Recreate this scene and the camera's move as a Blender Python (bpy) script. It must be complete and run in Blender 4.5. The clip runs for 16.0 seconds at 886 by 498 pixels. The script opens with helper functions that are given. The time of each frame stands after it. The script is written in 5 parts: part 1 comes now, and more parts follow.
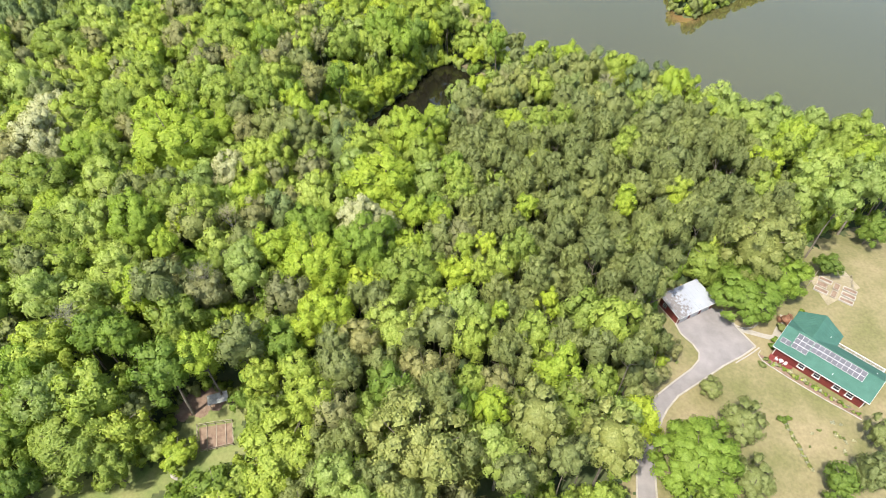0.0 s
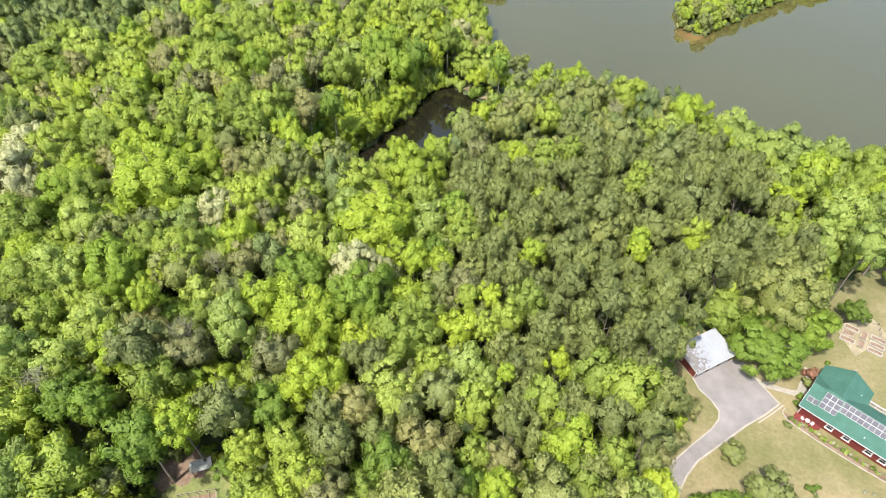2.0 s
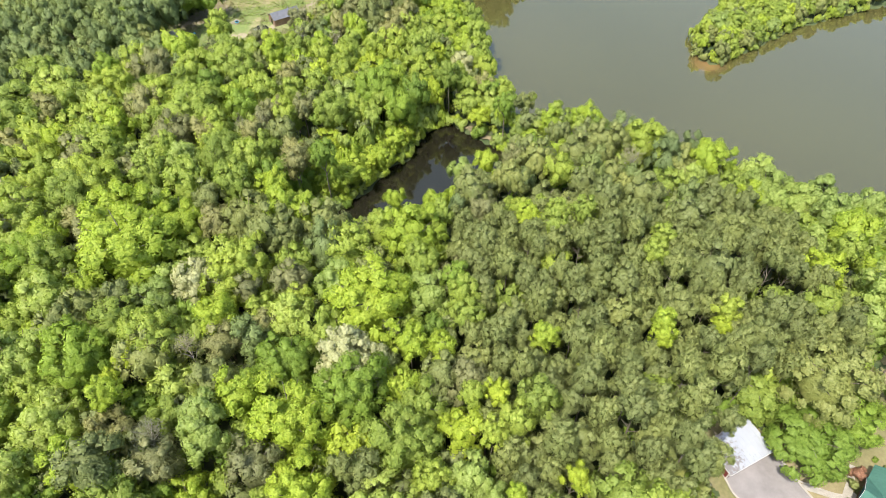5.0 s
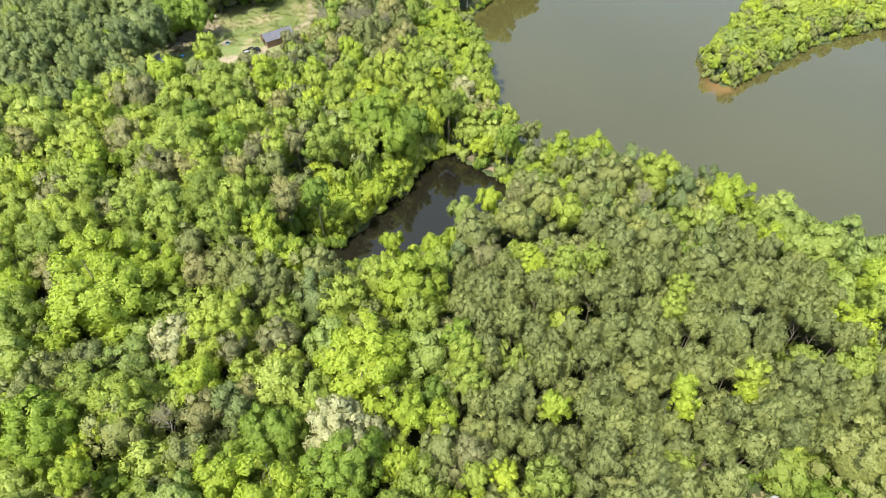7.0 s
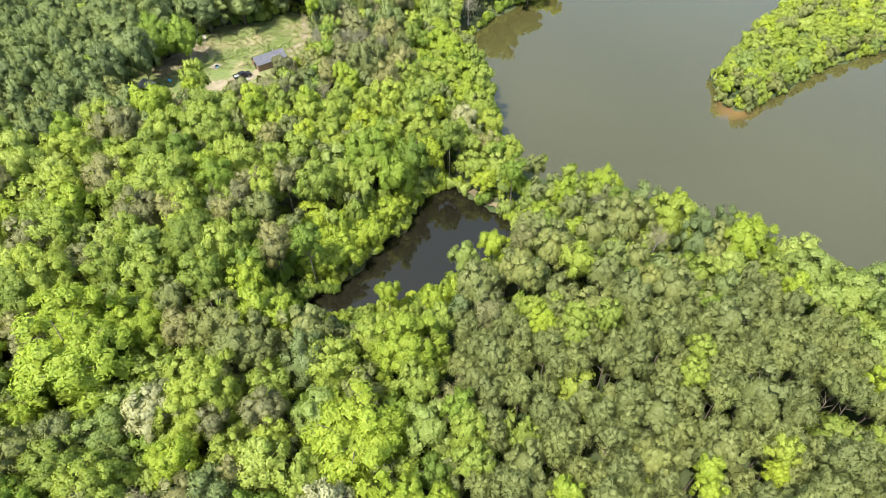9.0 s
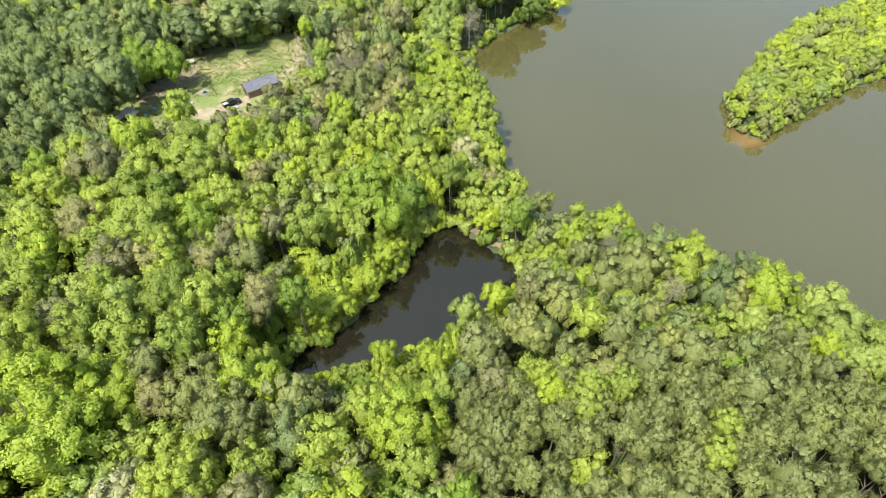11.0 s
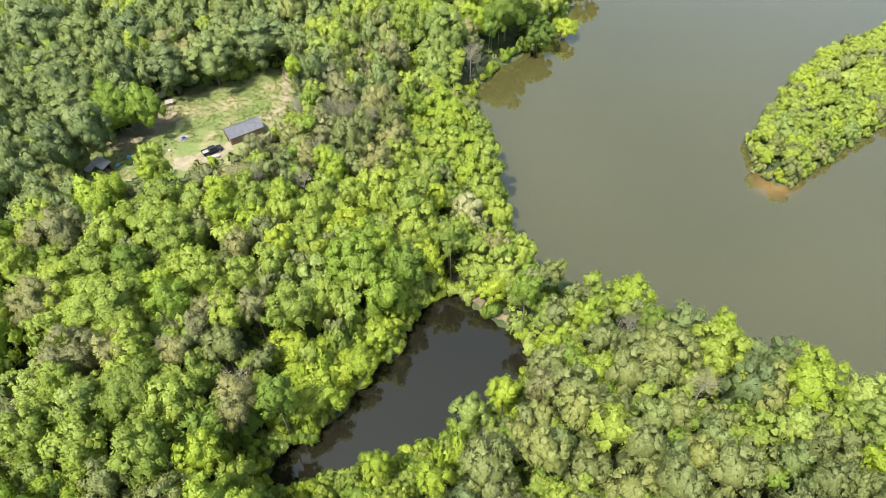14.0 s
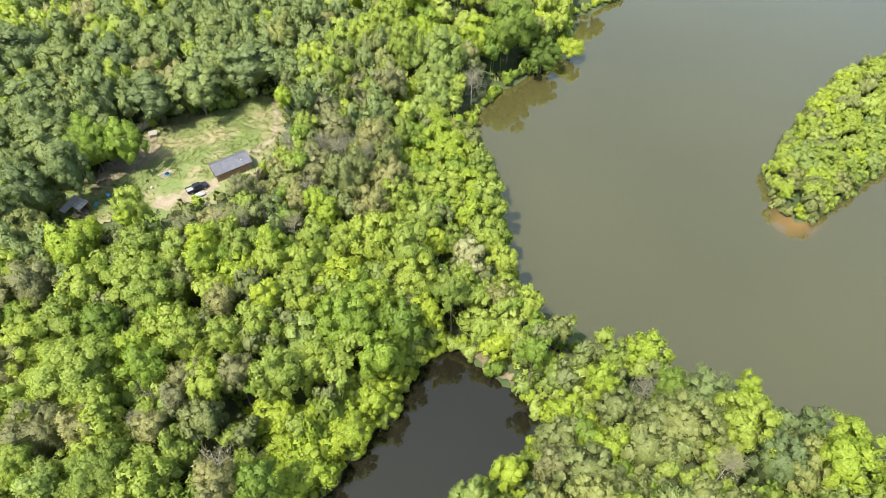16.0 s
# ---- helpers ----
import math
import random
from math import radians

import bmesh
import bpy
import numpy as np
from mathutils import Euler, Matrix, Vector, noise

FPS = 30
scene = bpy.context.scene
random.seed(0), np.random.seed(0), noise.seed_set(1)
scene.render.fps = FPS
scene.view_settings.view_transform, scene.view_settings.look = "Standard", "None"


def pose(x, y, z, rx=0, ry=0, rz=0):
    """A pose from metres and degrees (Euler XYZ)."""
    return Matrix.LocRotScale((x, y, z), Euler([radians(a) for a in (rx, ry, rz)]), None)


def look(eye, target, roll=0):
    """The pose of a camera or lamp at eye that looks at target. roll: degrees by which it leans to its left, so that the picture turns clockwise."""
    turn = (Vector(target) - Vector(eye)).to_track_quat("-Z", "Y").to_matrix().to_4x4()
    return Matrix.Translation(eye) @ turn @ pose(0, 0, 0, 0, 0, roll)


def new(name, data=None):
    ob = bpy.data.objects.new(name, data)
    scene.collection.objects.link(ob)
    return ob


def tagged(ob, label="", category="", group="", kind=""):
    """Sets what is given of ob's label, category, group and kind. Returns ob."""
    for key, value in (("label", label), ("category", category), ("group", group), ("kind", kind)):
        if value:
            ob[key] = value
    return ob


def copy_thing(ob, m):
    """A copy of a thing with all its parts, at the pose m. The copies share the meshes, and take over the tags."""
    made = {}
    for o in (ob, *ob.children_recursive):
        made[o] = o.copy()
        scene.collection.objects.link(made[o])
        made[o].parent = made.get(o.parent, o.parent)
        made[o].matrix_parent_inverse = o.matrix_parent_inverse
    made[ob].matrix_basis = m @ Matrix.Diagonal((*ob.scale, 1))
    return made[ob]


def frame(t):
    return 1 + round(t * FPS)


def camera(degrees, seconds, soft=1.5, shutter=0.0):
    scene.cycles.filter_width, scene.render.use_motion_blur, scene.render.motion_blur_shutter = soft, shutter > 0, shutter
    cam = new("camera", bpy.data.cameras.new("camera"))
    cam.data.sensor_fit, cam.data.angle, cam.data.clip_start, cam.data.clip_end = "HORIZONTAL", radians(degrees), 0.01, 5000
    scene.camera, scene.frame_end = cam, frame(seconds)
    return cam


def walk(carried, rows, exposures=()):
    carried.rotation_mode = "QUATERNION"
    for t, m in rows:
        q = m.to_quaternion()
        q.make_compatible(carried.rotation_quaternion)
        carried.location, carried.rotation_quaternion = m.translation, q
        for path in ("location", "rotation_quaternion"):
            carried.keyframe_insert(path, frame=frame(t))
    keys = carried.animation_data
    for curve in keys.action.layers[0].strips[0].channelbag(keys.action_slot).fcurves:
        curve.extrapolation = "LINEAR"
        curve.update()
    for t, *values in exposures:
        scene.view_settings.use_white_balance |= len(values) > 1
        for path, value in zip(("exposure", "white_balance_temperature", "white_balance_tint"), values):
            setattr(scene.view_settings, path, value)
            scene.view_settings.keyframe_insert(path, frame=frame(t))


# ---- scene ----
# ---- the camera: a level flight, looking down ahead ----
cam = camera(71.0, 16.0, soft=0.55)
ROWS = [
    (0, 0.0, 0.0, -47.629, -0.151), (1, -0.07, 6.35, -47.607, -0.159), (2, -0.14, 12.79, -47.586, -0.169),
    (3, -0.19, 19.32, -47.569, -0.181), (4, -0.24, 25.94, -47.553, -0.196), (5, -0.27, 32.64, -47.54, -0.213),
    (6, -0.29, 39.42, -47.53, -0.232), (7, -0.31, 46.27, -47.522, -0.254), (8, -0.31, 53.19, -47.516, -0.279),
    (9, -0.31, 60.18, -47.513, -0.306), (10, -0.29, 67.23, -47.512, -0.335), (11, -0.27, 74.34, -47.514, -0.367),
    (12, -0.23, 81.51, -47.518, -0.401), (13, -0.18, 88.72, -47.525, -0.438), (14, -0.13, 95.98, -47.534, -0.477),
    (15, -0.06, 103.28, -47.545, -0.518), (16, 0.01, 110.62, -47.559, -0.562),
]
EYE = 116.0
walk(cam, [(t, pose(x, y, EYE, 90 + pitch) @ pose(0, 0, 0, 0, 0, roll)) for t, x, y, pitch, roll in ROWS],
     exposures=[(0, 1.35), (16, 1.35)])

# ---- light: a high hazy sun from behind the flight, and the sky ----
SUN_FROM = Vector((-0.50, -0.56, 1.42)).normalized()
sky = bpy.data.worlds.new("sky")
scene.world = sky
sky.use_nodes = True
wn, wl = sky.node_tree.nodes, sky.node_tree.links
tex = wn.new("ShaderNodeTexSky")
tex.sky_type, tex.sun_disc = "NISHITA", False
tex.sun_elevation = math.asin(SUN_FROM.z)
tex.sun_rotation = math.atan2(SUN_FROM.x, SUN_FROM.y)
tex.dust_density, tex.air_density = 2.5, 1.0
wl.new(tex.outputs[0], wn["Background"].inputs[0])
wn["Background"].inputs[1].default_value = 0.15
lamp = bpy.data.lights.new("sun", "SUN")
lamp.energy, lamp.angle, lamp.color = 3.2, radians(1.5), (1.0, 0.95, 0.86)
sun = new("sun", lamp)
sun.matrix_world = look(SUN_FROM * 300, (0, 0, 0))


# ---- materials ----
def material(name):
    m = bpy.data.materials.new(name)
    m.use_nodes = True
    nt = m.node_tree
    return m, nt.nodes, nt.links, nt.nodes["Principled BSDF"]


def ramp(nodes, stops):
    r = nodes.new("ShaderNodeValToRGB")
    e = r.color_ramp.elements
    while len(e) < len(stops):
        e.new(0.5)
    for k, (p, c) in enumerate(stops):
        e[k].position, e[k].color = p, (*c, 1)
    return r


def noise_tex(nodes, links, scale, detail=4, rough=0.55, world=False):
    n = nodes.new("ShaderNodeTexNoise")
    n.inputs["Scale"].default_value, n.inputs["Detail"].default_value, n.inputs["Roughness"].default_value = scale, detail, rough
    if world:
        g = nodes.new("ShaderNodeNewGeometry")
        links.new(g.outputs["Position"], n.inputs["Vector"])
    else:
        c = nodes.new("ShaderNodeTexCoord")
        links.new(c.outputs["Object"], n.inputs["Vector"])
    return n


def mixed(nodes, links, fac, a, b, mode="MIX"):
    m = nodes.new("ShaderNodeMix")
    m.data_type, m.blend_type = "RGBA", mode
    for sock, v in ((m.inputs[0], fac), (m.inputs[6], a), (m.inputs[7], b)):
        if isinstance(v, (int, float)):
            sock.default_value = v
        elif isinstance(v, tuple):
            sock.default_value = (*v, 1)
        else:
            links.new(v, sock)
    return m.outputs[2]


def surface(name, c1, c2, scale, rough=0.8, metal=0.0, bump=0.2, fine=None, spread=(0.35, 0.65), world=False, each=0.0, grit=0.23, shine=0.4):
    """A two-colour surface, mottled at two scales, with a little relief; each: brightness spread from piece to piece."""
    m, n, l, b = material(name)
    big = noise_tex(n, l, scale, 5, 0.6, world)
    small = noise_tex(n, l, fine or scale * 9, 3, 0.6, world)
    r1 = ramp(n, [(spread[0], c1), (spread[1], c2)])
    l.new(big.outputs["Fac"], r1.inputs[0])
    r2 = ramp(n, [(0.25, (1 - grit,) * 3), (0.75, (1 + grit,) * 3)])
    l.new(small.outputs["Fac"], r2.inputs[0])
    col = mixed(n, l, 0.8, r1.outputs[0], r2.outputs[0], "MULTIPLY")
    if each:
        info = n.new("ShaderNodeObjectInfo")
        r3 = ramp(n, [(0.0, (1 - each,) * 3), (1.0, (1 + each,) * 3)])
        l.new(info.outputs["Random"], r3.inputs[0])
        col = mixed(n, l, 1.0, col, r3.outputs[0], "MULTIPLY")
    l.new(col, b.inputs["Base Color"])
    b.inputs["Roughness"].default_value, b.inputs["Metallic"].default_value = rough, metal
    b.inputs["Specular IOR Level"].default_value = shine
    if bump:
        bp = n.new("ShaderNodeBump")
        bp.inputs["Strength"].default_value = bump
        bp.inputs["Distance"].default_value = 0.05
        l.new(small.outputs["Fac"], bp.inputs["Height"])
        l.new(bp.outputs[0], b.inputs["Normal"])
    return m


def foliage(name, dark, mid, pale, glow=0.42, patch=0.16, vary=((0.77, 0.80, 0.76), (1.22, 1.16, 0.90))):
    """Leaves: colour drifts from tree to tree, from clump to clump and from leaf to leaf; light comes through."""
    m, n, l, b = material(name)
    geo = n.new("ShaderNodeNewGeometry")
    leaf = ramp(n, [(0.0, dark), (0.45, mid), (1.0, pale)])
    blot = n.new("ShaderNodeTexNoise")
    blot.inputs["Scale"].default_value, blot.inputs["Detail"].default_value = patch, 2
    l.new(geo.outputs["Position"], blot.inputs["Vector"])
    add = n.new("ShaderNodeMath")
    add.operation = "MULTIPLY_ADD"
    l.new(geo.outputs["Random Per Island"], add.inputs[0])
    add.inputs[1].default_value = 0.30
    speck = n.new("ShaderNodeTexNoise")
    speck.inputs["Scale"].default_value, speck.inputs["Detail"].default_value = 3.2, 3
    l.new(geo.outputs["Position"], speck.inputs["Vector"])
    sub = n.new("ShaderNodeMath")
    sub.operation = "MULTIPLY_ADD"
    l.new(blot.outputs["Fac"], sub.inputs[0])
    sub.inputs[1].default_value, sub.inputs[2].default_value = 0.25, 0.05
    l.new(sub.outputs[0], add.inputs[2])
    fin = n.new("ShaderNodeMath")
    fin.operation = "MULTIPLY_ADD"
    l.new(speck.outputs["Fac"], fin.inputs[0])
    fin.inputs[1].default_value = 1.3
    low = n.new("ShaderNodeMath")
    low.operation = "SUBTRACT"
    l.new(add.outputs[0], low.inputs[0])
    low.inputs[1].default_value = 0.42
    l.new(low.outputs[0], fin.inputs[2])
    l.new(fin.outputs[0], leaf.inputs[0])
    info = n.new("ShaderNodeObjectInfo")
    tint = ramp(n, [(0.0, vary[0]), (0.5, (1.0, 1.0, 0.9)), (1.0, vary[1])])
    l.new(info.outputs["Random"], tint.inputs[0])
    col = mixed(n, l, 1.0, leaf.outputs[0], tint.outputs[0], "MULTIPLY")
    l.new(col, b.inputs["Base Color"])
    b.inputs["Roughness"].default_value = 0.55
    b.inputs["Specular IOR Level"].default_value = 0.25
    crumple = n.new("ShaderNodeTexNoise")
    crumple.inputs["Scale"].default_value, crumple.inputs["Detail"].default_value = 2.3, 4
    l.new(geo.outputs["Position"], crumple.inputs["Vector"])
    bp = n.new("ShaderNodeBump")
    bp.inputs["Strength"].default_value, bp.inputs["Distance"].default_value = 0.4, 0.4
    l.new(crumple.outputs["Fac"], bp.inputs["Height"])
    l.new(bp.outputs[0], b.inputs["Normal"])
    tr = n.new("ShaderNodeBsdfTranslucent")
    l.new(mixed(n, l, 1.0, col, (1.25, 1.3, 0.6), "MULTIPLY"), tr.inputs[0])
    mx = n.new("ShaderNodeMixShader")
    mx.inputs[0].default_value = glow
    l.new(b.outputs[0], mx.inputs[1])
    l.new(tr.outputs[0], mx.inputs[2])
    l.new(mx.outputs[0], n["Material Output"].inputs[0])
    return m


def water(name, deep, drift, rough, ripple, shoal=None, clear=1.75):
    """Murky water: its own colour drifts slowly, with faint wind streaks; shoal: where the sandy bed shows through."""
    m, n, l, b = material(name)
    big = noise_tex(n, l, 0.012, 3, 0.5, True)
    r = ramp(n, [(0.35, deep), (0.68, drift)])
    l.new(big.outputs["Fac"], r.inputs[0])
    col = r.outputs[0]
    if shoal:
        place, reach, sand = shoal
        geo = n.new("ShaderNodeNewGeometry")
        wob = noise_tex(n, l, 0.12, 3, 0.5, True)
        dist = n.new("ShaderNodeVectorMath")
        dist.operation = "DISTANCE"
        l.new(geo.outputs["Position"], dist.inputs[0])
        dist.inputs[1].default_value = place
        mad = n.new("ShaderNodeMath")
        mad.operation = "MULTIPLY_ADD"
        l.new(wob.outputs["Fac"], mad.inputs[0])
        mad.inputs[1].default_value = 8.0
        l.new(dist.outputs["Value"], mad.inputs[2])
        fall = n.new("ShaderNodeMapRange")
        fall.interpolation_type = "SMOOTHSTEP"
        fall.inputs["From Min"].default_value, fall.inputs["From Max"].default_value = reach * 0.45, reach + 4
        fall.inputs["To Min"].default_value, fall.inputs["To Max"].default_value = 0.85, 0.0
        l.new(mad.outputs[0], fall.inputs["Value"])
        col = mixed(n, l, fall.outputs[0], col, sand)
    l.new(col, b.inputs["Base Color"])
    b.inputs["Roughness"].default_value, b.inputs["IOR"].default_value = rough, clear
    b.inputs["Specular Tint"].default_value = (1.0, 0.92, 0.62, 1)
    rip = noise_tex(n, l, 1.3, 4, 0.6, True)
    bp = n.new("ShaderNodeBump")
    bp.inputs["Strength"].default_value, bp.inputs["Distance"].default_value = ripple, 0.08
    l.new(rip.outputs["Fac"], bp.inputs["Height"])
    l.new(bp.outputs[0], b.inputs["Normal"])
    return m


LEAVES = {
    "L": foliage("lime_leaves", (0.125, 0.19, 0.022), (0.275, 0.365, 0.044), (0.42, 0.48, 0.082), vary=((0.97, 0.97, 0.95), (1.2, 1.12, 0.95))),
    "G": foliage("green_leaves", (0.098, 0.146, 0.0285), (0.242, 0.315, 0.060), (0.378, 0.434, 0.108)),
    "V": foliage("vivid_leaves", (0.082, 0.142, 0.022), (0.172, 0.257, 0.041), (0.262, 0.35, 0.076)),
    "D": foliage("deep_leaves", (0.0721, 0.118, 0.022), (0.144, 0.215, 0.040), (0.233, 0.305, 0.066)),
    "P": foliage("pale_leaves", (0.14, 0.205, 0.042), (0.27, 0.345, 0.09), (0.385, 0.45, 0.17)),
    "W": foliage("cream_blossom", (0.20, 0.225, 0.085), (0.33, 0.338, 0.165), (0.43, 0.425, 0.25), 0.25, vary=((0.95, 0.96, 1.0), (1.05, 1.05, 1.05))),
    "O": foliage("olive_leaves", (0.088, 0.116, 0.034), (0.17, 0.198, 0.066), (0.255, 0.278, 0.112), 0.25),
    "K": foliage("pine_needles", (0.062, 0.092, 0.031), (0.135, 0.18, 0.064), (0.215, 0.265, 0.108), 0.2),
    "B": foliage("bare_buds", (0.152, 0.148, 0.0945), (0.267, 0.261, 0.176), (0.4, 0.386, 0.288), 0.1),
    "Y": foliage("olive_needles", (0.082, 0.112, 0.036), (0.185, 0.218, 0.078), (0.29, 0.318, 0.13), 0.34, vary=((0.85, 0.86, 0.84), (1.12, 1.10, 0.95))),
    "N": foliage("olive_brown_buds", (0.084, 0.094, 0.038), (0.182, 0.190, 0.083), (0.285, 0.288, 0.142), 0.25),
    "S": foliage("straw_grass", (0.14, 0.13, 0.062), (0.215, 0.195, 0.10), (0.29, 0.26, 0.15), 0.3),
    "H": foliage("meadow_grass", (0.115, 0.165, 0.038), (0.18, 0.24, 0.056), (0.24, 0.29, 0.085), 0.3),
}
BARK = surface("bark", (0.10, 0.08, 0.06), (0.22, 0.19, 0.15), 2.0, 0.95, bump=0.6)
GREY_BARK = surface("grey_bark", (0.22, 0.20, 0.17), (0.42, 0.39, 0.35), 2.0, 0.95, bump=0.5)
FOREST_FLOOR = surface("forest_floor", (0.032, 0.056, 0.016), (0.075, 0.085, 0.032), 0.25, 0.95, bump=0.6, fine=2.5, world=True)
LAWN = surface("dry_lawn", (0.120, 0.118, 0.043), (0.208, 0.172, 0.091), 0.09, 0.95, bump=0.4, fine=1.6, world=True)
GREEN_LAWN = surface("green_lawn", (0.095, 0.14, 0.032), (0.18, 0.185, 0.07), 0.12, 0.95, bump=0.4, fine=1.6, world=True)
MEADOW = surface("rough_meadow", (0.132, 0.172, 0.050), (0.25, 0.222, 0.115), 0.10, 0.95, bump=0.6, fine=1.1, world=True, spread=(0.42, 0.6))
RED = surface("red_siding", (0.115, 0.022, 0.019), (0.155, 0.030, 0.026), 1.5, 0.6, bump=0.15)
WHITE = surface("white_paint", (0.46, 0.455, 0.44), (0.56, 0.55, 0.54), 1.2, 0.5, bump=0.1)
GREEN_ROOF = surface("green_metal_roof", (0.040, 0.104, 0.078), (0.051, 0.124, 0.094), 0.5, 0.8, bump=0.05, grit=0.05, shine=0.2)
CELL = surface("solar_cell", (0.085, 0.085, 0.098), (0.105, 0.105, 0.118), 0.8, 0.6, bump=0.0, each=0.1, grit=0.05, shine=0.1)
RIM = surface("panel_rim", (0.34, 0.34, 0.34), (0.42, 0.42, 0.42), 2.0, 0.6, 0.1, bump=0.0)
ASPHALT = surface("worn_asphalt", (0.155, 0.142, 0.136), (0.225, 0.207, 0.197), 0.22, 0.9, bump=0.1, fine=7.0, world=True, grit=0.07)
CONCRETE = surface("pale_concrete", (0.25, 0.23, 0.19), (0.33, 0.305, 0.26), 0.8, 0.9, bump=0.25, each=0.1)
TIMBER = surface("weathered_timber", (0.19, 0.16, 0.115), (0.30, 0.26, 0.205), 1.4, 0.85, bump=0.3, each=0.18)
SOIL = surface("bare_soil", (0.14, 0.092, 0.064), (0.21, 0.15, 0.105), 0.9, 0.95, bump=0.5, fine=6)
DIRT = surface("dirt_track", (0.20, 0.17, 0.10), (0.29, 0.25, 0.17), 0.4, 0.95, bump=0.4, fine=3, world=True)
BANK = surface("tan_bank", (0.10, 0.085, 0.045), (0.19, 0.155, 0.09), 0.7, 0.95, bump=0.5, fine=4, world=True)
DARK_ROOF = surface("dark_metal_roof", (0.085, 0.088, 0.10), (0.125, 0.13, 0.145), 0.7, 0.5, bump=0.15)
BROWN_WOOD = surface("brown_boards", (0.16, 0.10, 0.065), (0.27, 0.18, 0.12), 1.5, 0.8, bump=0.3)
# Truck paint; also the painted dark of the field shed's doorway.
BLACK_CAR_AND_DOORWAY = surface("black_car_and_doorway", (0.012, 0.012, 0.014), (0.022, 0.022, 0.025), 0.8, 0.25, bump=0.0)
RUBBER = surface("rubber", (0.018, 0.018, 0.018), (0.03, 0.03, 0.03), 6, 0.9)
STEEL = surface("bright_steel", (0.5, 0.5, 0.5), (0.65, 0.65, 0.65), 3, 0.35, 0.8)
BLUE = surface("blue_plastic", (0.05, 0.25, 0.42), (0.08, 0.34, 0.52), 1.2, 0.5)
GREY_STONE = surface("rubble", (0.22, 0.20, 0.175), (0.34, 0.31, 0.28), 1.5, 0.9, bump=0.4, each=0.2)
SHEET_ROOF = surface("weathered_sheet", (0.20, 0.21, 0.19), (0.31, 0.32, 0.30), 0.9, 0.6, bump=0.2)
RED_LEAF = foliage("russet_leaves", (0.09, 0.05, 0.03), (0.20, 0.10, 0.07), (0.32, 0.18, 0.12), 0.2)


def glass_material():
    m, n, l, b = material("window_glass")
    b.inputs["Base Color"].default_value = (0.03, 0.035, 0.04, 1)
    b.inputs["Roughness"].default_value, b.inputs["IOR"].default_value = 0.04, 1.5
    return m


GLASS = glass_material()


def peeling_roof():
    """White roof coating, worn away in streaky patches to the grey metal under it."""
    m, n, l, b = material("peeling_white_roof")
    big = noise_tex(n, l, 0.35, 3, 0.5)
    fine = noise_tex(n, l, 1.6, 6, 0.7)
    c = n.new("ShaderNodeTexCoord")
    sep = n.new("ShaderNodeSeparateXYZ")
    l.new(c.outputs["Object"], sep.inputs[0])
    lean = n.new("ShaderNodeMapRange")
    lean.inputs["From Min"].default_value, lean.inputs["From Max"].default_value = 1.0, 6.0
    lean.inputs["To Min"].default_value, lean.inputs["To Max"].default_value = 0.20, -0.06
    l.new(sep.outputs["X"], lean.inputs["Value"])
    s1 = n.new("ShaderNodeMath")
    s1.operation = "ADD"
    l.new(fine.outputs["Fac"], s1.inputs[0])
    l.new(lean.outputs[0], s1.inputs[1])
    r = ramp(n, [(0.58, (0.285, 0.30, 0.325)), (0.66, (0.155, 0.14, 0.13))])
    l.new(s1.outputs[0], r.inputs[0])
    tint = ramp(n, [(0.3, (0.9, 0.9, 0.9)), (0.7, (1.06, 1.06, 1.06))])
    l.new(big.outputs["Fac"], tint.inputs[0])
    l.new(mixed(n, l, 1.0, r.outputs[0], tint.outputs[0], "MULTIPLY"), b.inputs["Base Color"])
    b.inputs["Roughness"].default_value = 0.5
    return m


PEELING = peeling_roof()
LAKE = water("lake_water", (0.054, 0.050, 0.017), (0.064, 0.059, 0.021), 0.03, 0.02, ((93.0, 226.0, 0.0), 8.5, (0.20, 0.115, 0.05)), 2.25)
POND = water("pond_water", (0.009, 0.008, 0.005), (0.013, 0.012, 0.008), 0.01, 0.006)


# ---- mesh helpers ----
def part(name, bm, mat, parent=None, label=""):
    me = bpy.data.meshes.new(name)
    bm.to_mesh(me)
    bm.free()
    me.materials.append(mat)
    ob = new(name, me)
    ob.parent = parent
    return tagged(ob, label)


def from_arrays(name, verts, faces, mat, smooth=False, normals=None):
    """A mesh from a vertex array and one array of triangles or quads; normals: one for each vertex, where given."""
    me = bpy.data.meshes.new(name)
    k = faces.shape[1]
    me.vertices.add(len(verts))
    me.vertices.foreach_set("co", np.ascontiguousarray(verts, np.float32).ravel())
    me.loops.add(faces.size)
    me.loops.foreach_set("vertex_index", np.ascontiguousarray(faces, np.int32).ravel())
    me.polygons.add(len(faces))
    me.polygons.foreach_set("loop_start", np.arange(0, faces.size, k, dtype=np.int32))
    me.polygons.foreach_set("use_smooth", np.full(len(faces), smooth))
    me.update(calc_edges=True)
    me.validate()
    if normals is not None:
        me.normals_split_custom_set_from_vertices(np.ascontiguousarray(normals, np.float32))
    me.materials.append(mat)
    return me


def thing(name, m, label, category, group="", kind=""):
    """An empty at a thing's base, which its parts hang from."""
    ob = new(name)
    ob.matrix_basis = m
    ob.empty_display_size = 0.3
    return tagged(ob, label, category, group, kind)


